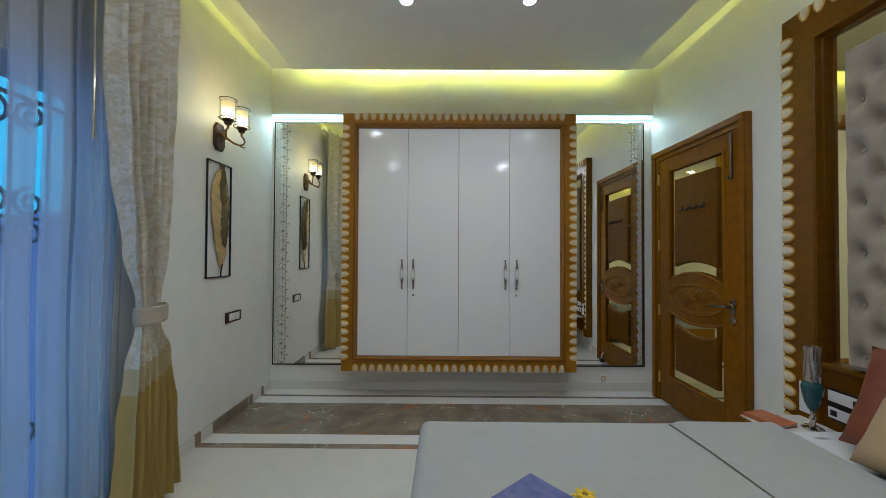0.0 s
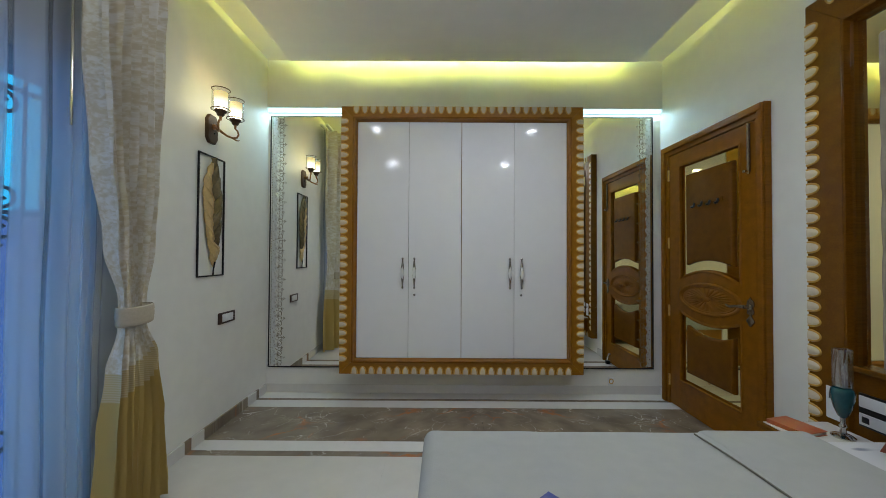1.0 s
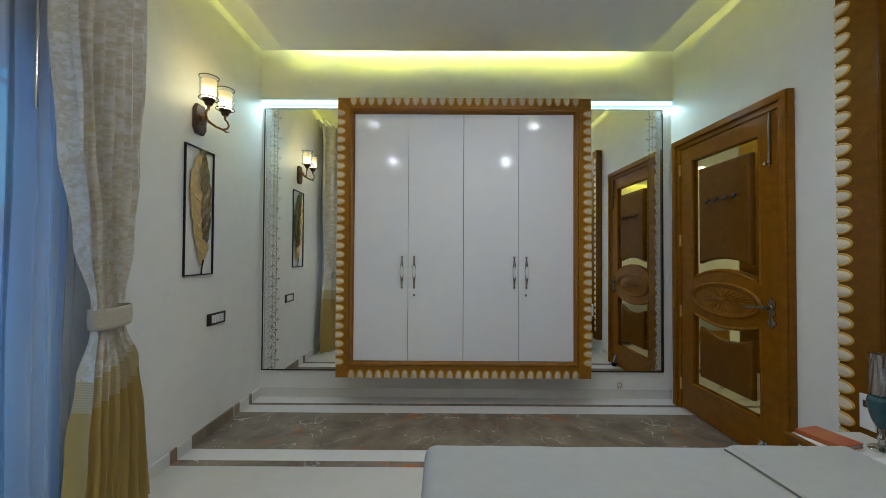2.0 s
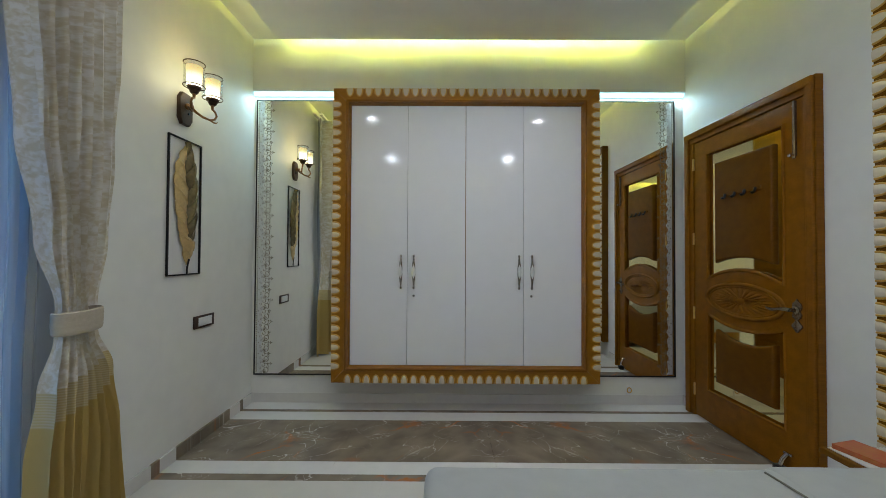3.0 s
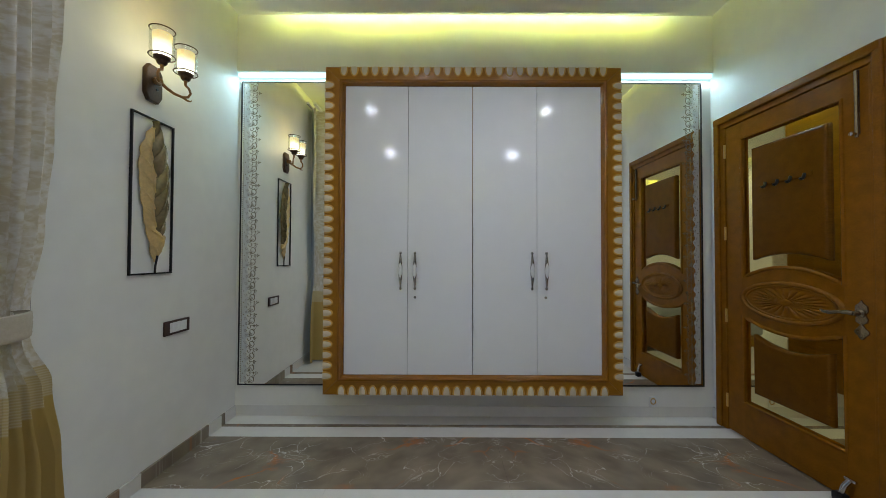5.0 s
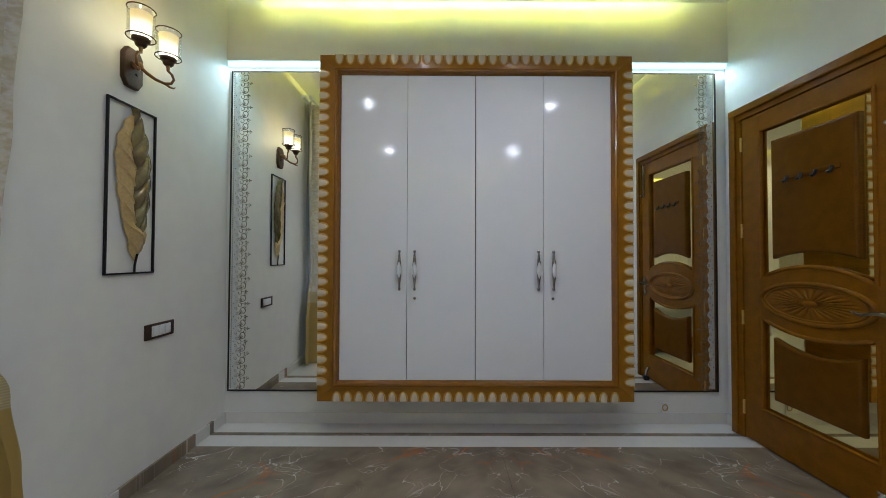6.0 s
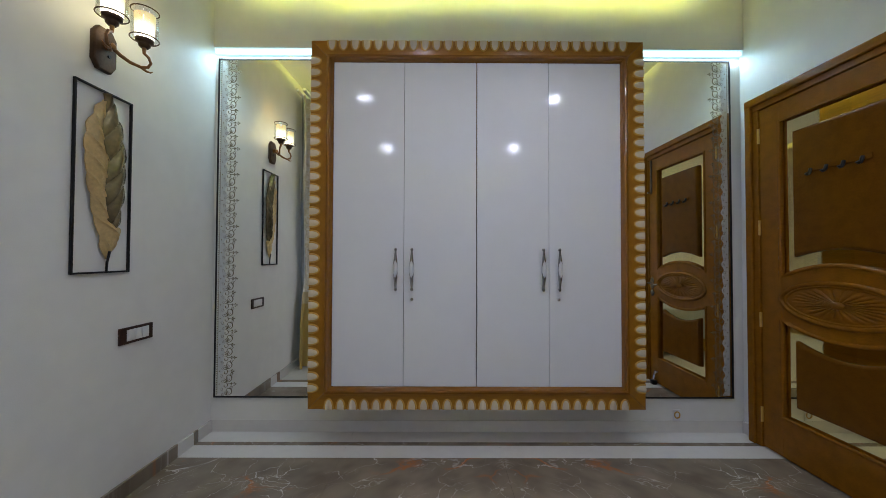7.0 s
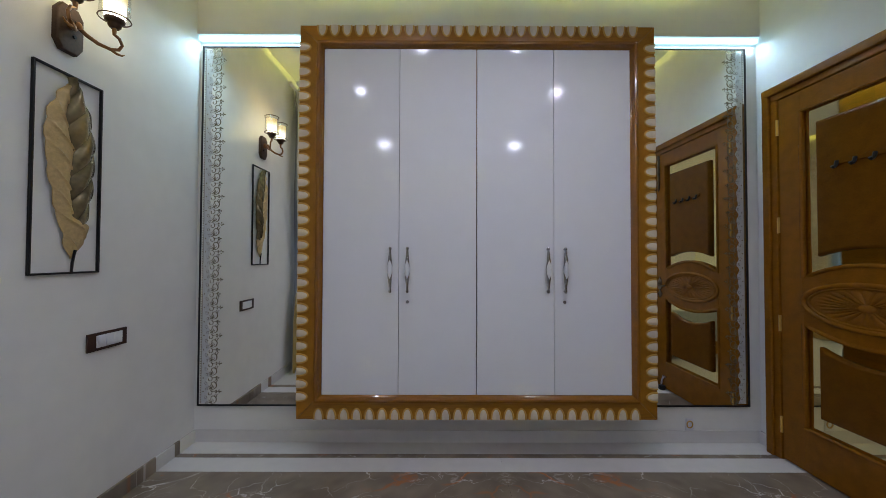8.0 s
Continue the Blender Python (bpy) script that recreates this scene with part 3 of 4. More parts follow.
def wall_mirror(x0, x1, outer_left):
    ob = thing("wall_mirror", "tall frameless-look mirror with etched scroll border and thin black frame", "mirror", on_back(x0), group="mirrors beside the wardrobe")
    w, z0, z1 = x1 - x0, 0.222, 2.446
    part("glass", box(0.008, w - 0.008, z0 + 0.008, z1 - 0.008, 0, 0.010), MIRROR, ob, "clear silvered mirror glass")
    for a, b, c, d in ((0, 0.011, z0, z1), (w - 0.011, w, z0, z1), (0.011, w - 0.011, z0, z0 + 0.011), (0.011, w - 0.011, z1 - 0.011, z1)):
        part("frame_strip", box(a, b, c, d, 0, 0.013, 0.002), BLACK, ob, "thin black frame strip")
    flip = Matrix.Identity(4) if outer_left else Matrix.Translation((w, 0, 0)) @ Matrix.Diagonal((-1, 1, 1, 1))
    edge = [(0.026, z0 + 0.02)] + [(0.064 + 0.006 * math.sin((z - z0) * math.tau / 0.0855) + 0.004 * math.sin((z - z0) * math.tau / 0.057), z) for z in [z0 + 0.02 + (z1 - z0 - 0.04) * i / 150 for i in range(151)]] + [(0.026, z1 - 0.02)]
    part("frosted_border", prism(edge, 0.0102, 0.0112), FROST, ob, "frosted white etched border", m=flip)
    part("etched_line", box(0.024, 0.026, z0 + 0.02, z1 - 0.02, 0.0102, 0.0114), ETCH, ob, m=flip)
    dots = bmesh.new()
    for i in range(150):
        box(0.0175, 0.0215, z0 + 0.02 + i * 0.01457, z0 + 0.026 + i * 0.01457, 0.0102, 0.0112, bm=dots)
    tagged(part("etched_dots", dots, ETCH, ob, "row of tiny etched dots", m=flip), kind="stuff")
    for i in range(13):
        part("etched_scroll", SCROLL, None, ob, m=flip @ Matrix.Translation((0.026, z0 + 0.002 + i * 0.1705, 0.0116)))
    return ob


SCROLL = motif()
wall_mirror(-1.628, WX + 0.02, True)
wall_mirror(WX + WW - 0.02, 1.757, False)
slot = thing("mirror_light_strip", "cool white light strip hidden above the mirrors", "light strip", kind="structure")
part("diffuser", box(XL + 0.004, -0.95, YB - 0.022, YB - 0.002, 2.476, 2.501, 0.002), LEDM, slot)
part("diffuser", box(1.07, XR - 0.004, YB - 0.022, YB - 0.002, 2.476, 2.501, 0.002), LEDM, slot)

# ---- downlights ----
LENS = glowing("downlight_lens", (0.80, 0.84, 1.0), 16.0)
first = None
for dx, dy, dim, spread in DOWN:
    at = Matrix.Translation((dx, dy, SLAB[4]))
    if first is None:
        first = thing("downlight", "small round recessed ceiling spotlight, lit cool white", "downlight", at, group="ceiling spotlights")
        part("trim_ring", lathe([(0.036, 0), (0.050, 0), (0.052, -0.004), (0.046, -0.009), (0.038, -0.008), (0.036, 0)], 28), PLASTIC, first, "white trim ring")
        part("lens", lathe([(0.037, -0.002), (0.034, -0.009), (0.024, -0.013), (0.010, -0.015), (0, -0.0152)], 24), LENS, first, "glowing frosted lens")
    else:
        copy_thing(first, at)

# ---- wall sconces ----
BRONZE = material("aged_bronze", (0.085, 0.050, 0.030), 0.35, metal=0.7, vary=0.35, scale=30)
COPPER = material("antique_copper_arm", (0.30, 0.15, 0.06), 0.32, metal=0.85, vary=0.3, scale=30)
SHADE = glowing("lit_frosted_glass", (1.0, 0.82, 0.52), 1.0)
sn, sl = SHADE.node_tree.nodes, SHADE.node_tree.links
s_co, s_sep, s_map, s_mix = sn.new("ShaderNodeTexCoord"), sn.new("ShaderNodeSeparateXYZ"), sn.new("ShaderNodeMapRange"), sn.new("ShaderNodeMix")
sl.new(s_co.outputs["Object"], s_sep.inputs[0])
sl.new(s_sep.outputs[2], s_map.inputs[0])
s_map.inputs[1].default_value, s_map.inputs[2].default_value = 0.015, 0.085
s_mix.data_type = "RGBA"
s_mix.inputs[6].default_value, s_mix.inputs[7].default_value = (2.6, 2.6, 2.2, 1), (0.60, 0.44, 0.20, 1)
sl.new(s_map.outputs[0], s_mix.inputs[0])
sl.new(s_mix.outputs[2], SHADE.node_tree.nodes["Principled BSDF"].inputs["Emission Color"])


def clear_glass(name, tint=(0.97, 0.98, 0.97), see=0.86):
    m = bpy.data.materials.new(name)
    m.use_nodes = True
    n, l = m.node_tree.nodes, m.node_tree.links
    n.remove(n["Principled BSDF"])
    tr, gl, mx = n.new("ShaderNodeBsdfTransparent"), n.new("ShaderNodeBsdfGlossy"), n.new("ShaderNodeMixShader")
    tr.inputs[0].default_value, gl.inputs["Roughness"].default_value = (*tint, 1), 0.03
    mx.inputs[0].default_value = 1 - see
    l.new(tr.outputs[0], mx.inputs[1])
    l.new(gl.outputs[0], mx.inputs[2])
    l.new(mx.outputs[0], n["Material Output"].inputs[0])
    return m


GLASS = clear_glass("clear_glass")
BULB = glowing("bulb", (1.0, 0.94, 0.82), 9.0)


def sconce(m):
    ob = thing("wall_sconce", "lit twin-shade bronze wall lamp with clear glass cylinders", "wall lamp", m, group="wall lamps")
    part("back_plate", prism([(-0.053, 1.985), (-0.030, 1.950), (0.030, 1.950), (0.053, 1.985), (0.053, 2.105), (0.030, 2.138), (-0.030, 2.138), (-0.053, 2.105)], 0, 0.022, 0.006, 3), BRONZE, ob, "octagonal aged bronze back plate")
    part("plate_screw", tube([(0.012, 2.02, 0.020), (0.012, 2.02, 0.028)], 0.007, n=10), BLACK, ob)
    part("centre_knob", lathe([(0.018, 0), (0.020, 0.010), (0.012, 0.022), (0.015, 0.034), (0, 0.042)], 16), COPPER, ob, m=Matrix.Translation((0, 2.06, 0.02)))
    for s in (-1, 1):
        u = 0.082 * s
        arm = [(0.01 * s, 2.060, 0.040), (0.025 * s, 2.036, 0.060), (0.048 * s, 2.016, 0.085), (0.078 * s, 2.010, 0.108), (0.104 * s, 2.022, 0.120), (0.114 * s, 2.046, 0.126), (0.102 * s, 2.068, 0.124), (u, 2.076, 0.120), (u, 2.102, 0.120)]
        part("arm", tube(arm, 0.0065, n=10, radii=[0.008, 0.008, 0.0075, 0.007, 0.0065, 0.006, 0.0065, 0.007, 0.009]), COPPER, ob, "curled antique copper arm")
        part("arm_curl", tube([(0.078 * s, 2.010, 0.108), (0.100 * s, 2.002, 0.116), (0.118 * s, 2.004, 0.121), (0.128 * s, 2.013, 0.123)], 0.005, n=8, radii=[0.006, 0.0055, 0.004, 0.002]), COPPER, ob)
        cup = part("cup", lathe([(0, 0), (0.014, 0.0), (0.022, 0.008), (0.024, 0.020), (0.034, 0.028), (0.036, 0.040), (0.030, 0.042)], 24), BRONZE, ob, "bronze lamp cup", m=Matrix((((1, 0, 0, u), (0, 0, 1, 2.100), (0, -1, 0, 0.120), (0, 0, 0, 1)))))
        up = Matrix(((1, 0, 0, u), (0, 0, 1, 2.142), (0, -1, 0, 0.120), (0, 0, 0, 1)))
        glass = part("glass_shade", lathe([(0.030, 0), (0.0515, 0.001), (0.0525, 0.004), (0.0525, 0.130), (0.0508, 0.130), (0.0508, 0.004)], 36), GLASS, ob, "clear outer glass cylinder", m=up)
        glass.visible_shadow = False
        frosted = part("frosted_shade", lathe([(0.030, 0.002), (0.036, 0.006), (0.041, 0.112), (0.0395, 0.112), (0.0345, 0.006)], 32), SHADE, ob, "glowing frosted inner glass", m=up)
        frosted.visible_shadow = False
        part("bulb", lathe([(0.012, 0.004), (0.018, 0.020), (0.026, 0.040), (0.020, 0.060), (0, 0.068)], 18), BULB, ob, "lit bulb", m=up).visible_shadow = False
        for v, r in ((2.143, 0.054), (2.273, 0.0525)):
            part("shade_ring", tube([(u + r * math.cos(a), v, 0.120 + r * math.sin(a)) for a in [math.tau * i / 36 for i in range(36)]], 0.0028, True, 6), BRONZE, ob, "thin bronze ring")
        lamp = bpy.data.lights.new("sconce_lamp", "POINT")
        lamp.energy, lamp.color, lamp.shadow_soft_size = SCONCE_W, WARM, 0.03
        new("sconce_lamp", lamp).matrix_world = m @ Matrix.Translation((u, 2.205, 0.120))
    return ob


sconce(on_left(6.267))
sconce(Matrix(((-1, 0, 0, 0.06), (0, 0, 1, YR), (0, 1, 0, 0.22), (0, 0, 0, 1))))

# ---- framed metal leaf ----
LEAFPALE = material("hammered_pale_gold_leaf", (0.60, 0.43, 0.19), 0.42, metal=0.15, vary=0.22, scale=26, bump=1.0, bscale=60)
LEAFDARK = material("polished_dark_brass_leaf", (0.25, 0.20, 0.10), 0.16, metal=0.55, vary=0.6, scale=14, bump=0.15, bscale=40)
art = thing("wall_art", "black metal frame holding a two-tone metal leaf", "wall art", on_left(6.146))
AW, A0, A1 = 0.273, 1.063, 1.868
for a, b, c, d in ((0, 0.008, A0, A1), (AW - 0.008, AW, A0, A1), (0.008, AW - 0.008, A0, A0 + 0.008), (0.008, AW - 0.008, A1 - 0.008, A1)):
    part("frame_bar", box(a, b, c, d, 0.002, 0.014, 0.0015), BLACK, art, "slim black square bar")


def leaf_half(spine, edge, z0, z1, lift, ribs, relief, n=170, m=20):
    """A curved half leaf between a spine and an outer edge, and a thickness; swollen between seams, or with raised veins where relief is below zero."""
    bm = bmesh.new()
    top, low = [], []
    for i in range(n + 1):
        t = i / n
        z = z0 + (z1 - z0) * t
        a, b = spine(t), edge(t)
        row, under = [], []
        for j in range(m + 1):
            q = j / m
            k = (t * ribs - 1.1 * q) % 1.0
            seam = math.exp(-(min(k, 1 - k) / 0.07) ** 2)
            swell = math.sin(math.pi * k) ** 0.6
            w = 0.010 + lift * math.sin(math.pi * (0.12 + 0.80 * q)) * min(1, 6 * t + 0.1) + (0.3 + 0.7 * math.sin(math.pi * min(1, q + 0.1))) * (relief * swell - 0.4 * relief * seam if relief > 0 else -relief * seam)
            row.append(bm.verts.new((a + (b - a) * q, z + 0.040 * q * t * (1 - t), w)))
            under.append(bm.verts.new((a + (b - a) * q, z + 0.040 * q * t * (1 - t), w - 0.004)))
        top.append(row)
        low.append(under)
    for i in range(n):
        for j in range(m):
            bm.faces.new((top[i][j], top[i][j + 1], top[i + 1][j + 1], top[i + 1][j]))
            bm.faces.new((low[i][j], low[i + 1][j], low[i + 1][j + 1], low[i][j + 1]))
        for j in (0, m):
            bm.faces.new((top[i][j], top[i + 1][j], low[i + 1][j], low[i][j]))
    bmesh.ops.recalc_face_normals(bm, faces=bm.faces[:])
    return bm


def along(keys):
    """A smooth curve through (t, value) keys."""
    def f(t):
        for (a, p), (b, q) in zip(keys, keys[1:]):
            if t <= b:
                k = (t - a) / (b - a)
                return p + (q - p) * k * k * (3 - 2 * k)
        return keys[-1][1]
    return f


def frilled(f, amount, count):
    return lambda t: f(t) + amount * abs(math.sin(count * math.pi * t))


pale_in = along([(0, 0.158), (0.10, 0.200), (0.19, 0.218), (0.25, 0.150), (0.45, 0.140), (0.60, 0.152), (0.80, 0.118), (1, 0.126)])
pale_out = along([(0, 0.150), (0.10, 0.122), (0.30, 0.082), (0.50, 0.056), (0.68, 0.044), (0.80, 0.052), (0.92, 0.086), (1, 0.120)])
dark_in = along([(0, 0.165), (0.10, 0.140), (0.30, 0.126), (0.48, 0.138), (0.75, 0.110), (1, 0.118)])
dark_out = along([(0, 0.190), (0.08, 0.210), (0.30, 0.228), (0.55, 0.232), (0.78, 0.210), (0.92, 0.172), (1, 0.142)])
part("leaf_half", leaf_half(pale_in, frilled(pale_out, -0.006, 8), 1.125, 1.825, 0.020, 8, -0.009), LEAFPALE, art, "pale hammered gold leaf half")
part("leaf_half", leaf_half(dark_in, frilled(dark_out, 0.006, 6), 1.245, 1.852, 0.022, 6, 0.013), LEAFDARK, art, "dark polished brass leaf half")
part("leaf_stem", tube([(0.152, 1.070, 0.014), (0.153, 1.110, 0.016), (0.156, 1.160, 0.024)], 0.005, n=8), BLACK, art, "dark leaf stem")

# ---- switch plate and outlet ----
DARKPLATE = material("dark_brown_switch_plate", (0.045, 0.020, 0.014), 0.30, vary=0.25, scale=30)
switch = thing("switch_plate", "dark brown switch plate with white rocker switches", "switch", on_left(6.377))
part("surround", box(0, 0.193, 0.720, 0.799, 0, 0.010, 0.003), DARKPLATE, switch)
part("inner_plate", box(0.038, 0.166, 0.733, 0.787, 0.008, 0.0125, 0.002), PLASTIC, switch, "white inner plate")
for k in range(3):
    part("rocker", box(0.043 + 0.040 * k, 0.080 + 0.040 * k, 0.738, 0.782, 0.012, 0.0165, 0.002), PLASTIC, switch)
outlet = thing("cable_outlet", "small white cable outlet on the wall", "outlet", on_back(1.360))
part("cover", box(0, 0.050, 0.076, 0.150, 0, 0.008, 0.003), PLASTIC, outlet)
part("outlet_ring", tube([(0.025 + 0.017 * math.cos(a), 0.116 + 0.020 * math.sin(a), 0.010) for a in [math.tau * i / 20 for i in range(20)]], 0.004, True, 6), GOLDRIM, outlet, "brass outlet ring")

# ---- window, grille and what lies outside ----
FRAMEW = material("grey_window_frame", (0.30, 0.30, 0.31), 0.4, vary=0.1, scale=10)
window = thing("window_1", "tall window with dark frame behind sheer curtains", "window", kind="structure")
wx = XL - 0.14
for y0, y1, z0, z1 in ((WY0, WY0 + 0.05, WZ0, WZ1), (WY1 - 0.05, WY1, WZ0, WZ1), (WY0 + 0.05, WY1 - 0.05, WZ0, WZ0 + 0.05), (WY0 + 0.05, WY1 - 0.05, WZ1 - 0.05, WZ1),
                       (4.87, 4.92, WZ0 + 0.05, WZ1 - 0.05)):
    part("window_frame", box(wx, wx + 0.05, y0, y1, z0, z1, 0.004), FRAMEW, window)
part("window_sill", box(XL - T, XL + 0.02, WY0 - 0.02, WY1 + 0.02, WZ0 - 0.03, WZ0 - 0.001, 0.004), WHITEFLOOR, window, "white stone sill")
for y0, y1 in ((WY0 + 0.05, 4.87), (4.92, WY1 - 0.05)):
    pane = part("pane", box(wx + 0.022, wx + 0.027, y0, y1, WZ0 + 0.05, WZ1 - 0.05), GLASS, window, "clear window pane")
    pane.visible_shadow = False
# added box, not a known part: it darkens the window's top behind the voile
solid("sunshade", box(XL - 0.50, XL - T, WY0 - 0.3, WY1 + 0.9, 2.06, 2.62, 0.004), PAINT, "unseen box added outside over the window to block the sky", "sunshade")
grille = thing("window_grille", "black wrought-iron scroll grille outside the window", "grille")
gx = XL - 0.24
for i in range(8):
    y = WY0 + 0.03 + i * (WY1 - WY0 - 0.06) / 7
    part("bar", box(gx, gx + 0.009, y - 0.0045, y + 0.0045, WZ0 - 0.02, 1.98), BLACK, grille)
for z in (WZ0, 1.38, 1.90):
    part("cross_bar", box(gx - 0.001, gx + 0.014, WY0 - 0.05, WY1 + 0.05, z - 0.008, z + 0.008), BLACK, grille)
curl = mesh("scroll", tube([(0, x, y) for x, y, q in spiral(0, 0, 0.066, 0.012, -1.57, 1.6, 28)], 0.008, n=6), BLACK)
for i in range(7):
    y = WY0 + 0.03 + (i + 0.5) * (WY1 - WY0 - 0.06) / 7
    for z, flipz in ((1.83, 1), (1.45, -1), (1.31, 1), (0.45, -1)):
        part("scroll", curl, None, grille, m=Matrix.Translation((gx + 0.006, y, z)) @ Matrix.Diagonal((1, 1 if i % 2 else -1, flipz, 1)))


def dusk_backdrop():
    m = bpy.data.materials.new("dusk_distance")
    m.use_nodes = True
    n, l = m.node_tree.nodes, m.node_tree.links
    n.remove(n["Principled BSDF"])
    co, sep, ramp, em, no, ad = n.new("ShaderNodeNewGeometry"), n.new("ShaderNodeSeparateXYZ"), n.new("ShaderNodeValToRGB"), n.new("ShaderNodeEmission"), n.new("ShaderNodeTexNoise"), n.new("ShaderNodeMath")
    l.new(co.outputs["Position"], sep.inputs[0])
    no.inputs["Scale"].default_value = 0.9
    ad.operation = "MULTIPLY_ADD"
    ad.inputs[1].default_value = 0.1
    l.new(co.outputs["Position"], no.inputs["Vector"])
    mr = n.new("ShaderNodeMath")
    mr.operation, mr.inputs[1].default_value = "DIVIDE", 10.0
    l.new(sep.outputs[2], mr.inputs[0])
    l.new(no.outputs["Fac"], ad.inputs[0])
    l.new(mr.outputs[0], ad.inputs[2])
    r = ramp.color_ramp
    r.elements[0].position, r.elements[0].color = 0.232, (0.045, 0.105, 0.34, 1)
    r.elements[1].position, r.elements[1].color = 0.246, (0.03, 0.50, 0.95, 1)
    l.new(ad.outputs[0], ramp.inputs[0])
    l.new(ramp.outputs[0], em.inputs[0])
    em.inputs[1].default_value = 1.6
    l.new(em.outputs[0], n["Material Output"].inputs[0])
    return m


solid("backdrop", box(-7.1, -7.0, -4, 26, -3, 9), dusk_backdrop(), "blue dusk sky over a dim skyline", "backdrop")


# ---- curtains ----
def curtain_cloth():
    """Damask cloth: beige ground with pale woven flourishes, a ribbed band and a golden hem."""
    m = bpy.data.materials.new("damask_curtain")
    m.use_nodes = True
    n, l = m.node_tree.nodes, m.node_tree.links
    b = n["Principled BSDF"]
    b.inputs["Roughness"].default_value = 0.62
    b.inputs["Sheen Weight"].default_value = 0.25
    uv, sep = n.new("ShaderNodeUVMap"), n.new("ShaderNodeSeparateXYZ")
    l.new(uv.outputs[0], sep.inputs[0])
    big, fine, a1, th = n.new("ShaderNodeTexNoise"), n.new("ShaderNodeTexNoise"), n.new("ShaderNodeMath"), n.new("ShaderNodeMapRange")
    big.inputs["Scale"].default_value, big.inputs["Detail"].default_value, big.inputs["Distortion"].default_value = 22.0, 3.0, 1.2
    fine.inputs["Scale"].default_value, fine.inputs["Detail"].default_value, fine.inputs["Distortion"].default_value = 80.0, 2.0, 0.6
    ease = n.new("ShaderNodeMapping")
    ease.inputs["Scale"].default_value = (0.55, 0.8, 1)
    l.new(uv.outputs[0], ease.inputs[0])
    l.new(ease.outputs[0], big.inputs["Vector"])
    l.new(ease.outputs[0], fine.inputs["Vector"])
    a1.operation = "MULTIPLY_ADD"
    a1.inputs[1].default_value = 0.75
    l.new(fine.outputs["Fac"], a1.inputs[0])
    l.new(big.outputs["Fac"], a1.inputs[2])
    th.inputs[1].default_value, th.inputs[2].default_value = 0.74, 1.02
    l.new(a1.outputs[0], th.inputs[0])
    flo, hem, rib = n.new("ShaderNodeMix"), n.new("ShaderNodeMix"), n.new("ShaderNodeMix")
    for q in (flo, hem, rib):
        q.data_type = "RGBA"
    flo.inputs[6].default_value, flo.inputs[7].default_value = (0.58, 0.505, 0.37, 1), (0.72, 0.69, 0.64, 1)
    l.new(th.outputs[0], flo.inputs[0])
    band, ribs = n.new("ShaderNodeMapRange"), n.new("ShaderNodeTexWave")
    ribs.bands_direction = "Y"
    ribs.inputs["Scale"].default_value = 34.0
    l.new(uv.outputs[0], ribs.inputs["Vector"])
    band.inputs[1].default_value, band.inputs[2].default_value = 0.700, 0.696
    l.new(sep.outputs[1], band.inputs[0])
    ribc = n.new("ShaderNodeMix")
    ribc.data_type = "RGBA"
    ribc.inputs[6].default_value, ribc.inputs[7].default_value = (0.50, 0.39, 0.19, 1), (0.57, 0.48, 0.30, 1)
    l.new(ribs.outputs["Fac"], ribc.inputs[0])
    l.new(band.outputs[0], rib.inputs[0])
    l.new(flo.outputs[2], rib.inputs[6])
    l.new(ribc.outputs[2], rib.inputs[7])
    h = n.new("ShaderNodeMapRange")
    h.inputs[1].default_value, h.inputs[2].default_value = 0.585, 0.580
    l.new(sep.outputs[1], h.inputs[0])
    l.new(h.outputs[0], hem.inputs[0])
    l.new(rib.outputs[2], hem.inputs[6])
    hem.inputs[7].default_value = (0.47, 0.33, 0.095, 1)
    l.new(hem.outputs[2], b.inputs["Base Color"])
    weave, bp = n.new("ShaderNodeTexNoise"), n.new("ShaderNodeBump")
    weave.inputs["Scale"].default_value = 180.0
    bp.inputs["Strength"].default_value, bp.inputs["Distance"].default_value = 0.15, 0.002
    l.new(uv.outputs[0], weave.inputs["Vector"])
    l.new(weave.outputs["Fac"], bp.inputs["Height"])
    l.new(bp.outputs[0], b.inputs["Normal"])
    return m


def blend_rows(rows, z):
    for (z0, *a), (z1, *b) in zip(rows, rows[1:]):
        if z1 <= z <= z0:
            t = (z0 - z) / (z0 - z1)
            t = t * t * (3 - 2 * t)
            return [p + (q - p) * t for p, q in zip(a, b)]
    return list(rows[-1][1:])


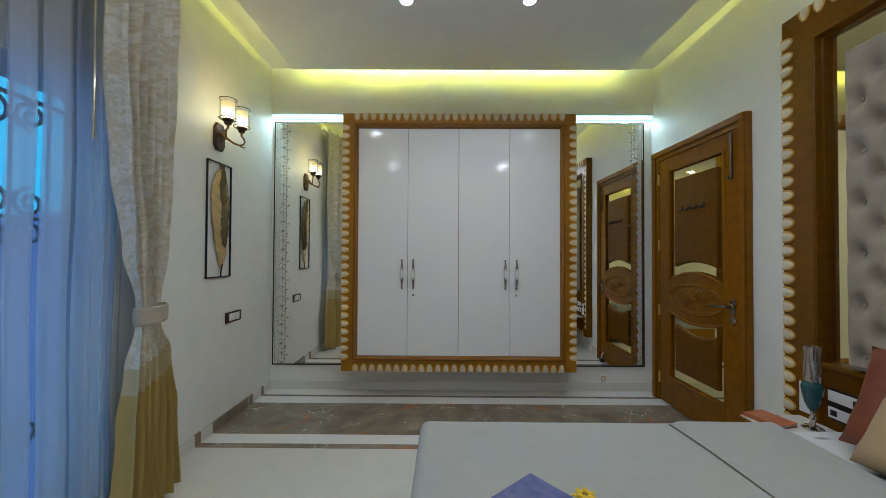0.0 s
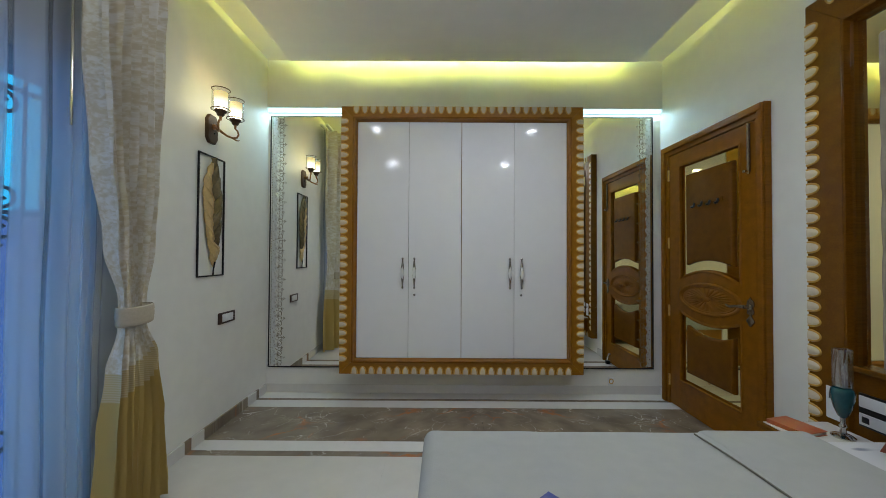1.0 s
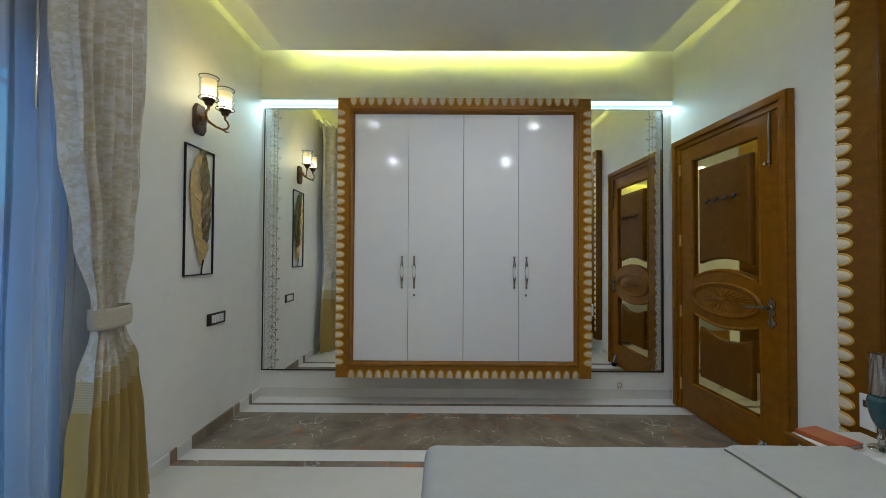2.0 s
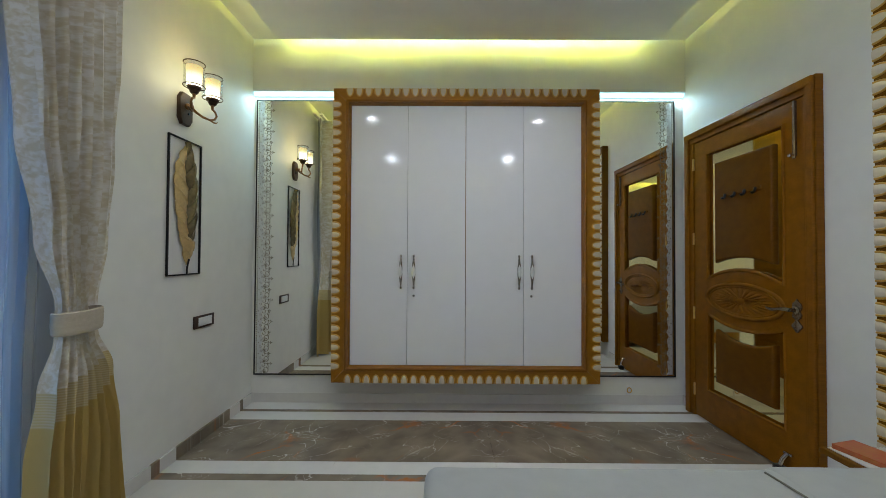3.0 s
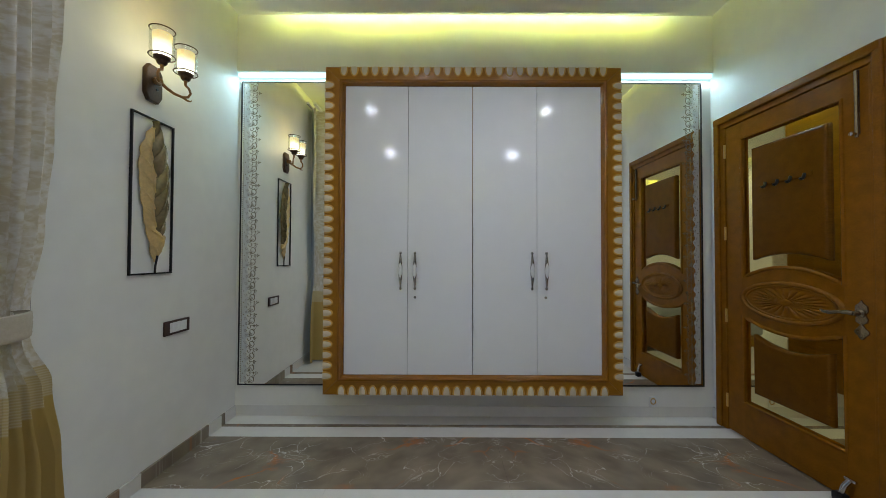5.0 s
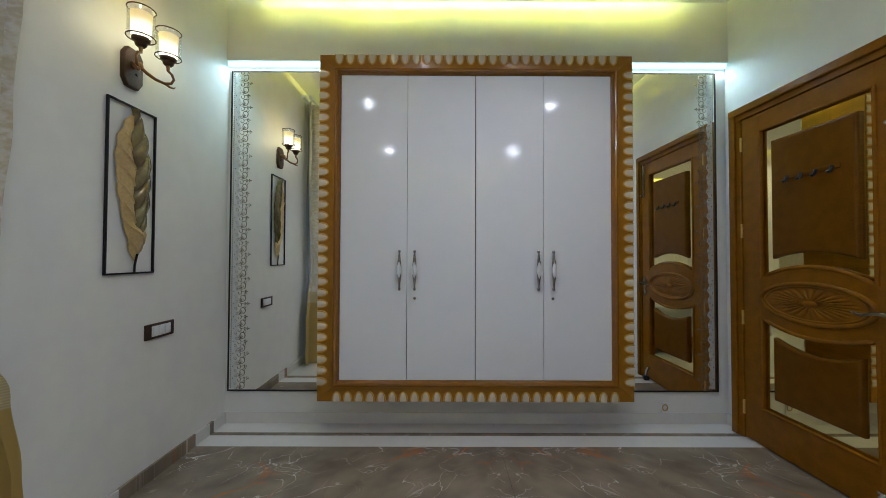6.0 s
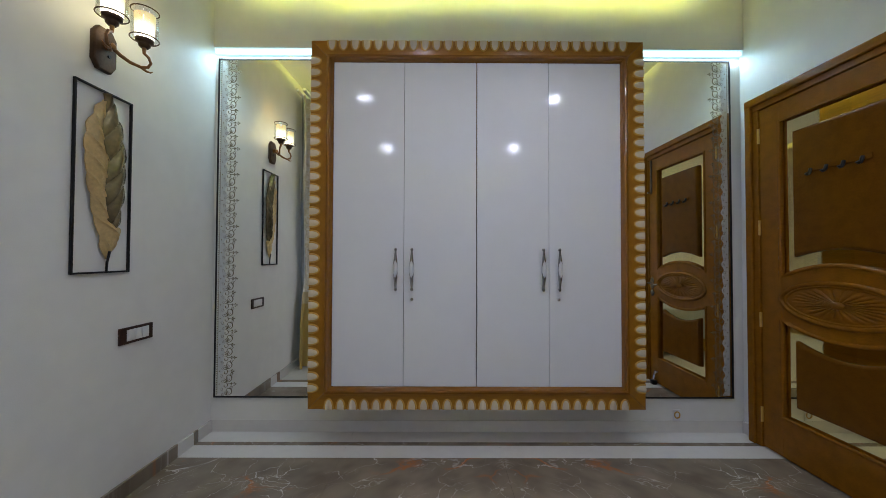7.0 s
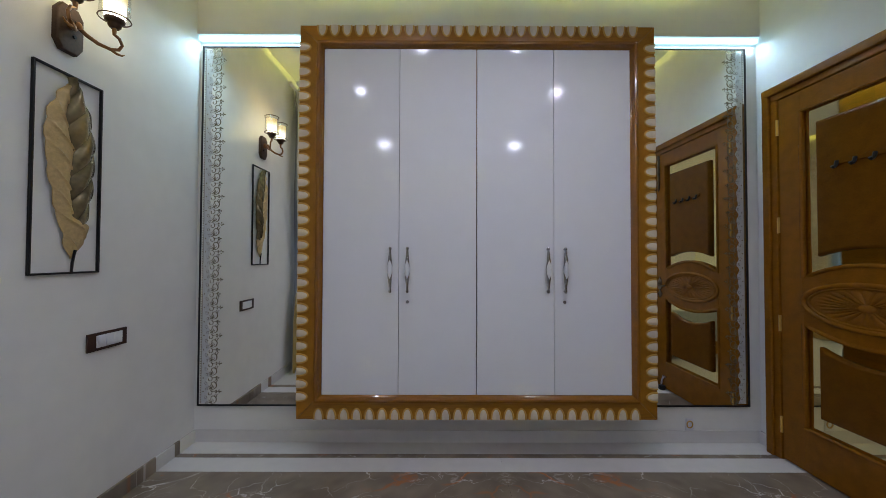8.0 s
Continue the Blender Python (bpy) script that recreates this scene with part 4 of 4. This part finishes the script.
def drape(rows, folds, z0, z1, n, m, width, seed, back=0.0):
    """A hanging cloth; rows give z, near y, far y, middle x and fold depth. back turns the far end to the wall. UV is in metres of cloth."""
    bm = bmesh.new()
    uv = bm.loops.layers.uv.new("UVMap")
    rnd = random.Random(seed)
    ph, am = [rnd.uniform(-0.5, 0.5) for _ in range(folds + 2)], [rnd.uniform(0.6, 1.15) for _ in range(folds + 2)]
    grid, uvs = [], {}
    for i in range(m + 1):
        z = z1 + (z0 - z1) * i / m
        ya, yb, x, d = blend_rows(rows, z)
        row = []
        for j in range(n + 1):
            s = j / n
            k = s * folds
            q = int(k)
            a = am[q] + (am[q + 1] - am[q]) * (k - q)
            p = ph[q] + (ph[q + 1] - ph[q]) * (k - q)
            f = 1 - 2 * abs(math.sin((math.tau * k + p) / 2 + 0.12 * math.sin(z * 2 + q))) ** 0.8
            yy = ya + (yb - ya) * s + 0.25 * d * math.cos(math.tau * k * 1.0 + p)
            e = max(0.0, (s - 0.76) / 0.24)
            yy, x_end = yy + 0.95 * back * e, x - back * e
            v = bm.verts.new((x_end + d * a * f * (1 - 0.5 * e) + 0.006 * math.sin(5 * z + 9 * s), yy, z))
            uvs[v] = (s * width, z - 0.075 * s)
            row.append(v)
        grid.append(row)
    for i in range(m):
        for j in range(n):
            f = bm.faces.new((grid[i][j], grid[i + 1][j], grid[i + 1][j + 1], grid[i][j + 1]))
            for lp in f.loops:
                lp[uv].uv = uvs[lp.vert]
    return bm


CLOTH = curtain_cloth()
curtain = thing("curtain", "cream damask curtain with golden hem, tied back", "curtain")
ROWS = [(2.80, 5.285, 5.630, -1.478, 0.070), (2.10, 5.292, 5.628, -1.478, 0.070), (1.60, 5.320, 5.618, -1.478, 0.062), (1.25, 5.375, 5.600, -1.478, 0.046), (0.99, 5.440, 5.575, -1.480, 0.020),
        (0.88, 5.442, 5.578, -1.480, 0.022), (0.70, 5.400, 5.640, -1.476, 0.044), (0.45, 5.365, 5.668, -1.474, 0.058), (0.015, 5.330, 5.695, -1.474, 0.066)]
cloth = part("drape", drape(ROWS, 7, 0.015, 2.80, 220, 110, 1.5, 4, 0.10), CLOTH, curtain)
TIE = material("plain_cream_band", (0.47, 0.41, 0.32), 0.6, vary=0.1, scale=30, bump=0.15, bscale=200)
tie = bmesh.new()
rings = []
for w, off in ((0.896, 0.0), (0.900, 0.004), (0.912, 0.006), (0.918, 0.005), (0.926, 0.0065), (0.944, 0.007), (0.950, 0.0055), (0.956, 0.007), (0.976, 0.005), (0.980, 0.0)):
    rings.append([tie.verts.new((-1.480 + (0.046 + off) * math.cos(a), 5.510 + (0.080 + off) * math.sin(a), w + 0.004 * math.sin(a))) for a in [math.tau * i / 40 for i in range(40)]])
for a, b in zip(rings, rings[1:]):
    for k in range(40):
        tie.faces.new((a[k], a[(k + 1) % 40], b[(k + 1) % 40], b[k]))
part("tie_back", tie, TIE, curtain, "gathered cream tie-back band")
curtain_b = thing("curtain", "cream damask curtain with golden hem, hanging by the window", "curtain")
part("drape", drape([(z, 3.95, 4.42, x, 0.045) for z, a, b, x, d in ROWS], 7, 0.015, 2.80, 90, 30, 1.6, 9), CLOTH, curtain_b)


def sheer_cloth():
    m = bpy.data.materials.new("sheer_voile")
    m.use_nodes = True
    n, l = m.node_tree.nodes, m.node_tree.links
    n.remove(n["Principled BSDF"])
    tr, df, tl, ad, mx = n.new("ShaderNodeBsdfTransparent"), n.new("ShaderNodeBsdfDiffuse"), n.new("ShaderNodeBsdfTranslucent"), n.new("ShaderNodeMixShader"), n.new("ShaderNodeMixShader")
    df.inputs[0].default_value = tl.inputs[0].default_value = (0.63, 0.65, 0.68, 1)
    ad.inputs[0].default_value = 0.55
    l.new(df.outputs[0], ad.inputs[1])
    l.new(tl.outputs[0], ad.inputs[2])
    uv, mp, no, mr = n.new("ShaderNodeUVMap"), n.new("ShaderNodeMapping"), n.new("ShaderNodeTexWave"), n.new("ShaderNodeMapRange")
    mp.inputs["Scale"].default_value = (1, 0.06, 1)
    no.inputs["Scale"].default_value, no.inputs["Distortion"].default_value, no.inputs["Detail"].default_value, no.inputs["Phase Offset"].default_value = 1.2566, 1.2, 1.0, 0.63
    l.new(uv.outputs[0], mp.inputs[0])
    l.new(mp.outputs[0], no.inputs["Vector"])
    mr.inputs[1].default_value, mr.inputs[2].default_value, mr.inputs[3].default_value, mr.inputs[4].default_value = 0.66, 0.93, 0.78, 0.17
    l.new(no.outputs["Fac"], mr.inputs[0])
    l.new(mr.outputs[0], mx.inputs[0])
    l.new(tr.outputs[0], mx.inputs[1])
    l.new(ad.outputs[0], mx.inputs[2])
    l.new(mx.outputs[0], n["Material Output"].inputs[0])
    return m


sheer = thing("sheer_curtain", "white translucent voile curtain over the window", "curtain")
part("voile", drape([(2.80, 4.15, 5.70, -1.606, 0.014), (0.02, 4.15, 5.70, -1.606, 0.017)], 10, 0.02, 2.80, 280, 12, 3.33, 3), sheer_cloth(), sheer)
rod = thing("curtain_track", "white double curtain track under the ceiling", "curtain rail")
part("track", box(-1.615, -1.580, 3.85, 5.85, 2.79, 2.815, 0.003), PLASTIC, rod)
part("track", box(-1.545, -1.510, 3.85, 5.85, 2.79, 2.815, 0.003), PLASTIC, rod)
part("draw_wand", tube([(-1.565, 5.29, 2.79), (-1.562, 5.29, 1.72)], 0.005, n=8), CHROME, rod, "thin clear draw wand")

# ---- headboard wall panel ----
VELVET = material("beige_tufted_velvet", (0.33, 0.275, 0.22), 0.75, vary=0.15, scale=10, bump=0.1, bscale=150)
panel = thing("headboard_panel", "scalloped teak panel with bronze mirror behind the bed", "headboard", on_right(5.712))
PW, P0, PH = 2.44, 0.18, 2.31
scalloped_frame(panel, PW, PH, P0, 0.070, 31, 29, band=0.165, mat_h=HEADW, mat_v=HEADW)
moulding(panel, 0.160, PW - 0.160, P0 + 0.160, P0 + PH - 0.160, 0.034, 0.02, 0.078, DOORP)
part("mirror_glass", box(0.17, PW - 0.17, 0.60, P0 + PH - 0.17, 0.0, 0.022), GOLDMIRROR, panel, "bronze tinted mirror glass")
part("lower_board", box(0.180, PW - 0.180, P0 + 0.21, 0.70, 0.0, 0.055, 0.004), DOORP, panel, "plain dark brown teak lower board")
part("ledge", box(0.180, PW - 0.180, 0.7005, 0.725, 0.0, 0.075, 0.006), HEADW, panel, "narrow teak ledge")


def tufted(u0, u1, v0, v1, back, front, du, dv):
    nu, nv = 200, 130
    bm = bmesh.new()
    buttons = []
    k = 0
    u = u0 + du
    while u < u1 - du * 0.5:
        v = v0 + (dv if k % 2 else dv * 0.5) - 0.037
        while v < v1 - dv * 0.2:
            buttons.append((u, v))
            v += dv
        u += du
        k += 1
    us, vs = np.linspace(u0, u1, nu + 1), np.linspace(v0, v1, nv + 1)
    gu, gv = np.meshgrid(us, vs)
    h = np.full(gu.shape, front)
    for bu, bv in buttons:
        r2 = ((gu - bu) / (du * 0.42)) ** 2 + ((gv - bv) / (dv * 0.20)) ** 2
        h -= (front - back) * 0.42 * np.exp(-r2)
    edge = np.minimum(np.minimum(gu - u0, u1 - gu), np.minimum(gv - v0, v1 - gv))
    h = back + (h - back) * np.sqrt(np.clip(edge / 0.03, 0.02, 1))
    rows = [[bm.verts.new((float(gu[i, j]), float(gv[i, j]), float(h[i, j]))) for j in range(nu + 1)] for i in range(nv + 1)]
    for i in range(nv):
        for j in range(nu):
            bm.faces.new((rows[i][j], rows[i][j + 1], rows[i + 1][j + 1], rows[i + 1][j]))
    bmesh.ops.recalc_face_normals(bm, faces=bm.faces[:])
    return bm, buttons


pad = thing("tufted_headboard", "tall beige button-tufted velvet headboard pad", "headboard", on_right(5.725))
cushion, buttons = tufted(0.333, 2.065, 0.727, 2.17, 0.024, 0.120, 0.069, 0.222)
part("padding", cushion, VELVET, pad)
bt = bmesh.new()
for bu, bv in buttons:
    bmesh.ops.create_icosphere(bt, subdivisions=1, radius=0.010, matrix=Matrix.Translation((bu, bv, 0.084)) @ Matrix.Diagonal((1, 1, 0.6, 1)))
tagged(part("buttons", bt, VELVET, pad, "covered upholstery buttons"), kind="stuff")
sockets = thing("socket_plate", "white socket plate on the teak board", "socket", on_right(5.725, XR - 0.0705))
part("cover", box(0.100, 0.160, 0.450, 0.600, 0, 0.008, 0.003), PLASTIC, sockets)
part("socket_face", box(0.116, 0.144, 0.545, 0.575, 0.008, 0.011, 0.001), DARKPLATE, sockets)
strip = thing("switch_strip", "white switch strips on a black plate", "switch", on_right(5.725, XR - 0.0555))
part("plate", box(0.222, 0.370, 0.465, 0.612, 0, 0.006, 0.002), BLACK, strip)
for v in (0.475, 0.552):
    bar = part("switch_bar", box(0.228, 0.364, v, v + 0.050, 0.006, 0.012, 0.002), PLASTIC, strip)
    part("switch_mark", box(0.240 if v < 0.5 else 0.335, 0.268 if v < 0.5 else 0.355, v + 0.012, v + 0.038, 0.012, 0.0135, 0.0005), BLACK, bar)

# ---- bed ----
LINEN = material("pale_grey_bedspread", (0.395, 0.40, 0.388), 0.8, vary=0.06, scale=6, bump=0.2, bscale=240)
PIPING = material("dark_seam", (0.16, 0.15, 0.12), 0.8, vary=0.2, scale=60)


def printed_sheet():
    m = material("printed_white_sheet", (0.62, 0.62, 0.64), 0.8, bump=0.15, bscale=240)
    n, l = m.node_tree.nodes, m.node_tree.links
    co, mp, no, mr, mx = n.new("ShaderNodeNewGeometry"), n.new("ShaderNodeMapping"), n.new("ShaderNodeTexNoise"), n.new("ShaderNodeMapRange"), n.new("ShaderNodeMix")
    mp.inputs["Scale"].default_value = (1.0, 3.2, 1)
    no.inputs["Scale"].default_value, no.inputs["Detail"].default_value = 5.5, 1
    mr.inputs[1].default_value, mr.inputs[2].default_value = 0.53, 0.60
    mx.data_type = "RGBA"
    mx.inputs[6].default_value, mx.inputs[7].default_value = (0.62, 0.62, 0.64, 1), (0.24, 0.26, 0.32, 1)
    l.new(co.outputs["Position"], mp.inputs[0])
    l.new(mp.outputs[0], no.inputs["Vector"])
    l.new(no.outputs["Fac"], mr.inputs[0])
    l.new(mr.outputs[0], mx.inputs[0])
    l.new(mx.outputs[2], n["Principled BSDF"].inputs["Base Color"])
    return m


def slab_soft(x0, x1, y0, y1, z0, z1, r, seed, nx=40, ny=40):
    """A soft block with rounded edges and a gently uneven top."""
    bm = box(x0, x1, y0, y1, z0, z1, r, 5)
    bmesh.ops.subdivide_edges(bm, edges=[e for e in bm.edges if e.calc_length() > 0.3], cuts=20, use_grid_fill=True)
    for v in bm.verts:
        k = noise.noise(Vector((v.co.x * 3.1 + seed, v.co.y * 3.1, 0))) * 0.004 + noise.noise(Vector((v.co.x * 9, v.co.y * 9 + seed, v.co.z * 6))) * 0.002
        v.co.z += k if v.co.z > (z0 + z1) / 2 else 0
    return bm


bed = thing("bed", "low double bed with upholstered pale base", "bed")
part("bed_base", box(-0.12, 1.745, 3.50, 5.245, 0.06, 0.30, 0.01), TEAK, bed, "teak bed base")
for fx in (-0.02, 1.6):
    for fy in (3.6, 5.14):
        part("foot", box(fx, fx + 0.08, fy, fy + 0.06, 0, 0.06), TEAK, bed)
part("mattress", slab_soft(-0.140, 1.745, 3.49, 5.255, 0.301, 0.532, 0.045, 1), printed_sheet(), bed, "mattress in a white sheet with grey print")
spread = thing("bedspread", "smooth pale grey bedspread covering the bed", "bedspread")
part("cover", slab_soft(-0.156, 1.275, 3.48, 5.268, 0.20, 0.556, 0.040, 5), LINEN, spread)
part("fold", slab_soft(0.860, 1.300, 3.475, 5.273, 0.40, 0.5615, 0.040, 8), LINEN, spread, "folded upper part of the spread")
part("seam", tube([(0.885 - 0.045 * ((y - 3.5) / 1.75) ** 3, y, 0.5585 + 0.003 * math.sin(y * 9)) for y in [3.53 + 1.69 * i / 30 for i in range(31)]], 0.003, n=6), PIPING, spread, "dark stitched seam")


def pillow(w, h, d, n=22, wild=0.0, seed=0):
    """A stuffed cushion standing in the u-v plane, pinched at the corners."""
    bm = bmesh.new()
    uv = bm.loops.layers.uv.new("UVMap")
    sides = []
    for s in (1, -1):
        g = []
        for i in range(n + 1):
            row = []
            for j in range(n + 1):
                a, b = 2 * i / n - 1, 2 * j / n - 1
                t = max(0, (1 - a ** 4) * (1 - b ** 4)) ** 0.55
                k = 1 - 0.09 * (1 - abs(a) ** 2) * abs(b) ** 3
                q = 1 - 0.09 * (1 - abs(b) ** 2) * abs(a) ** 3
                wob = noise.noise(Vector((a * 2 + seed, b * 2, s))) * wild
                row.append(bm.verts.new((a * w / 2 * q, b * h / 2 * k, s * (d / 2 * t + (wob if t > 0.1 else 0)))))
            g.append(row)
        sides.append(g)
        for i in range(n):
            for j in range(n):
                f = bm.faces.new((g[i][j], g[i + 1][j], g[i + 1][j + 1], g[i][j + 1]))
                for lp, (ii, jj) in zip(f.loops, ((i, j), (i + 1, j), (i + 1, j + 1), (i, j + 1))):
                    lp[uv].uv = (ii / n, jj / n)
    bmesh.ops.remove_doubles(bm, verts=bm.verts[:], dist=0.0005)
    bmesh.ops.recalc_face_normals(bm, faces=bm.faces[:])
    return bm


def striped_cloth():
    m = material("beige_cushion_cloth", (0.40, 0.28, 0.16), 0.75, bump=0.15, bscale=200)
    n, l = m.node_tree.nodes, m.node_tree.links
    uv, sep, ramp = n.new("ShaderNodeUVMap"), n.new("ShaderNodeSeparateXYZ"), n.new("ShaderNodeValToRGB")
    l.new(uv.outputs[0], sep.inputs[0])
    l.new(sep.outputs[0], ramp.inputs[0])
    r = ramp.color_ramp
    r.interpolation = "CONSTANT"
    r.elements[0].color = (0.42, 0.29, 0.17, 1)
    r.elements[1].position, r.elements[1].color = 0.36, (0.30, 0.045, 0.09, 1)
    for p, c in ((0.42, (0.40, 0.36, 0.34, 1)), (0.62, (0.30, 0.045, 0.09, 1)), (0.68, (0.42, 0.29, 0.17, 1))):
        r.elements.new(p).color = c
    l.new(ramp.outputs[0], n["Principled BSDF"].inputs["Base Color"])
    return m


RUST = material("rust_satin", (0.21, 0.042, 0.014), 0.45, vary=0.25, scale=8, bump=0.2, bscale=40)


def cushion_thing(m, w, h, d, mat, label, seed):
    ob = thing("cushion", label, "cushion", m, group="cushions on the bed")
    part("cover", pillow(w, h, d, wild=0.012, seed=seed), mat, ob)
    return ob


def standing(x, y, z, lean, turn):
    return pose(x, y, z, 0, 0, turn) @ Matrix(((0, 0, -1, 0), (-1, 0, 0, 0), (0, 1, 0, 0), (0, 0, 0, 1))) @ pose(0, 0, 0, -lean, 0, 0)


cushion_thing(standing(1.520, 4.905, 0.725, 26, 10), 0.46, 0.38, 0.15, RUST, "rust satin cushion leaning on the headboard", 2)
cushion_thing(standing(1.355, 4.790, 0.668, 30, -4), 0.40, 0.27, 0.13, striped_cloth(), "beige cushion with magenta stripes and grey band", 5)
cushion_thing(standing(1.545, 4.05, 0.755, 16, -4), 0.50, 0.44, 0.16, RUST, "rust satin cushion leaning on the headboard", 7)

# ---- nightstand and what stands on it ----
night = thing("nightstand", "floating teak bedside shelf with a recessed drawer box", "nightstand")
part("body", box(1.560, XR, 5.330, 5.560, 0.265, 0.3945, 0.004), HEADW, night)
part("top", box(1.430, XR - 0.0715, 5.285, 5.640, 0.395, 0.420, 0.006), HEADW, night, "polished teak top")
part("drawer_front", box(1.548, 1.5595, 5.340, 5.550, 0.275, 0.385, 0.003), HEADW, night)
part("knob", lathe([(0, 0), (0.006, 0), (0.006, 0.010), (0.012, 0.016), (0.008, 0.024), (0, 0.025)], 14), ANTIQUE, night, m=Matrix.Translation((1.548, 5.445, 0.33)) @ pose(0, 0, 0, 0, -90, 0))
part("marble_inlay", box(1.450, XR - 0.0735, 5.300, 5.625, 0.4203, 0.4243, 0.001), WHITEFLOOR, night, "white marble inlay")
REDCOVER = material("red_book_cover", (0.36, 0.050, 0.024), 0.35, vary=0.5, scale=30, dark=(0.42, 0.16, 0.03))
PAGES = material("book_pages", (0.55, 0.50, 0.42), 0.8, vary=0.15, scale=200, stretch=(1, 1, 60))
book = thing("book", "red hardback book lying on the nightstand", "book", pose(1.538, 5.552, 0.4248, 0, 0, 14))
part("cover", box(-0.060, 0.060, -0.080, 0.080, 0.016, 0.019, 0.001), REDCOVER, book)
part("cover", box(-0.060, 0.060, -0.080, 0.080, 0.0, 0.003, 0.001), REDCOVER, book)
part("spine", box(-0.063, -0.059, -0.080, 0.080, 0.0, 0.019, 0.001), REDCOVER, book)
part("pages", box(-0.059, 0.057, -0.077, 0.077, 0.003, 0.016), PAGES, book)
TEAL = material("teal_glazed_glass", (0.012, 0.085, 0.105), 0.12, vary=0.25, scale=12, coat=0.6)
holder = thing("candle_holder", "teal goblet candle holder with clear glass chimney", "candle holder", pose(1.668, 5.475, 0.4246))
part("foot", lathe([(0, 0), (0.040, 0), (0.041, 0.006), (0.028, 0.014), (0.012, 0.020), (0.009, 0.040), (0.014, 0.050), (0.008, 0.062), (0.009, 0.085)], 28), CHROME, holder, "polished metal foot and stem")
part("bowl", lathe([(0.008, 0.085), (0.016, 0.092), (0.029, 0.125), (0.038, 0.170), (0.040, 0.195), (0.036, 0.212), (0.032, 0.216), (0.028, 0.212)], 32), TEAL, holder, "teal glazed bowl")
chimney = part("chimney", lathe([(0.026, 0.214), (0.033, 0.225), (0.034, 0.385), (0.0325, 0.385), (0.0315, 0.226), (0.024, 0.216)], 32), clear_glass("chimney_glass", (0.93, 0.93, 0.92), 0.72), holder, "clear glass chimney")
chimney.visible_shadow = False

# ---- magazine and flower on the bed ----
COVER = material("blue_magazine_cover", (0.035, 0.05, 0.22), 0.22, vary=0.7, scale=14, coat=0.5, dark=(0.14, 0.16, 0.34))
ORANGE = material("orange_brown_print", (0.30, 0.11, 0.05), 0.25, vary=0.6, scale=40, coat=0.5)
mag = thing("magazine", "glossy blue magazine lying on the bedspread", "magazine", pose(0.215, 4.702, 0.5605, 0, 0, 40))
part("pages", box(-0.105, 0.105, -0.140, 0.140, 0, 0.006, 0.001), PAGES, mag)
part("cover", box(-0.105, 0.105, -0.140, 0.140, 0.0062, 0.0072), COVER, mag)
part("cover_picture", box(-0.095, 0.020, -0.120, 0.060, 0.0074, 0.0080), ORANGE, mag, "orange and brown cover picture")
YELLOWP = material("yellow_petal", (0.75, 0.52, 0.02), 0.6, vary=0.2, scale=40)
flower = thing("flower", "small yellow fabric flower lying on the bedspread", "flower", pose(0.325, 4.755, 0.562, 0, 0, 10))
for k in range(12):
    a = math.tau * k / 12
    r = 0.020 if k % 2 else 0.015
    part("petal", tube([(0.004 * math.cos(a), 0.004 * math.sin(a), 0.004), (r * math.cos(a), r * math.sin(a), 0.016 if k % 2 else 0.022), (1.7 * r * math.cos(a), 1.7 * r * math.sin(a), 0.014 if k % 2 else 0.026)], 0.008, n=7, radii=[0.004, 0.010, 0.004], axis=(0, 0, 1), flat=0.5), YELLOWP, flower)
part("centre", lathe([(0.010, 0.010), (0.010, 0.022), (0.006, 0.027), (0, 0.028)], 12), material("flower_centre", (0.35, 0.20, 0.02), 0.8, vary=0.3, scale=90), flower)
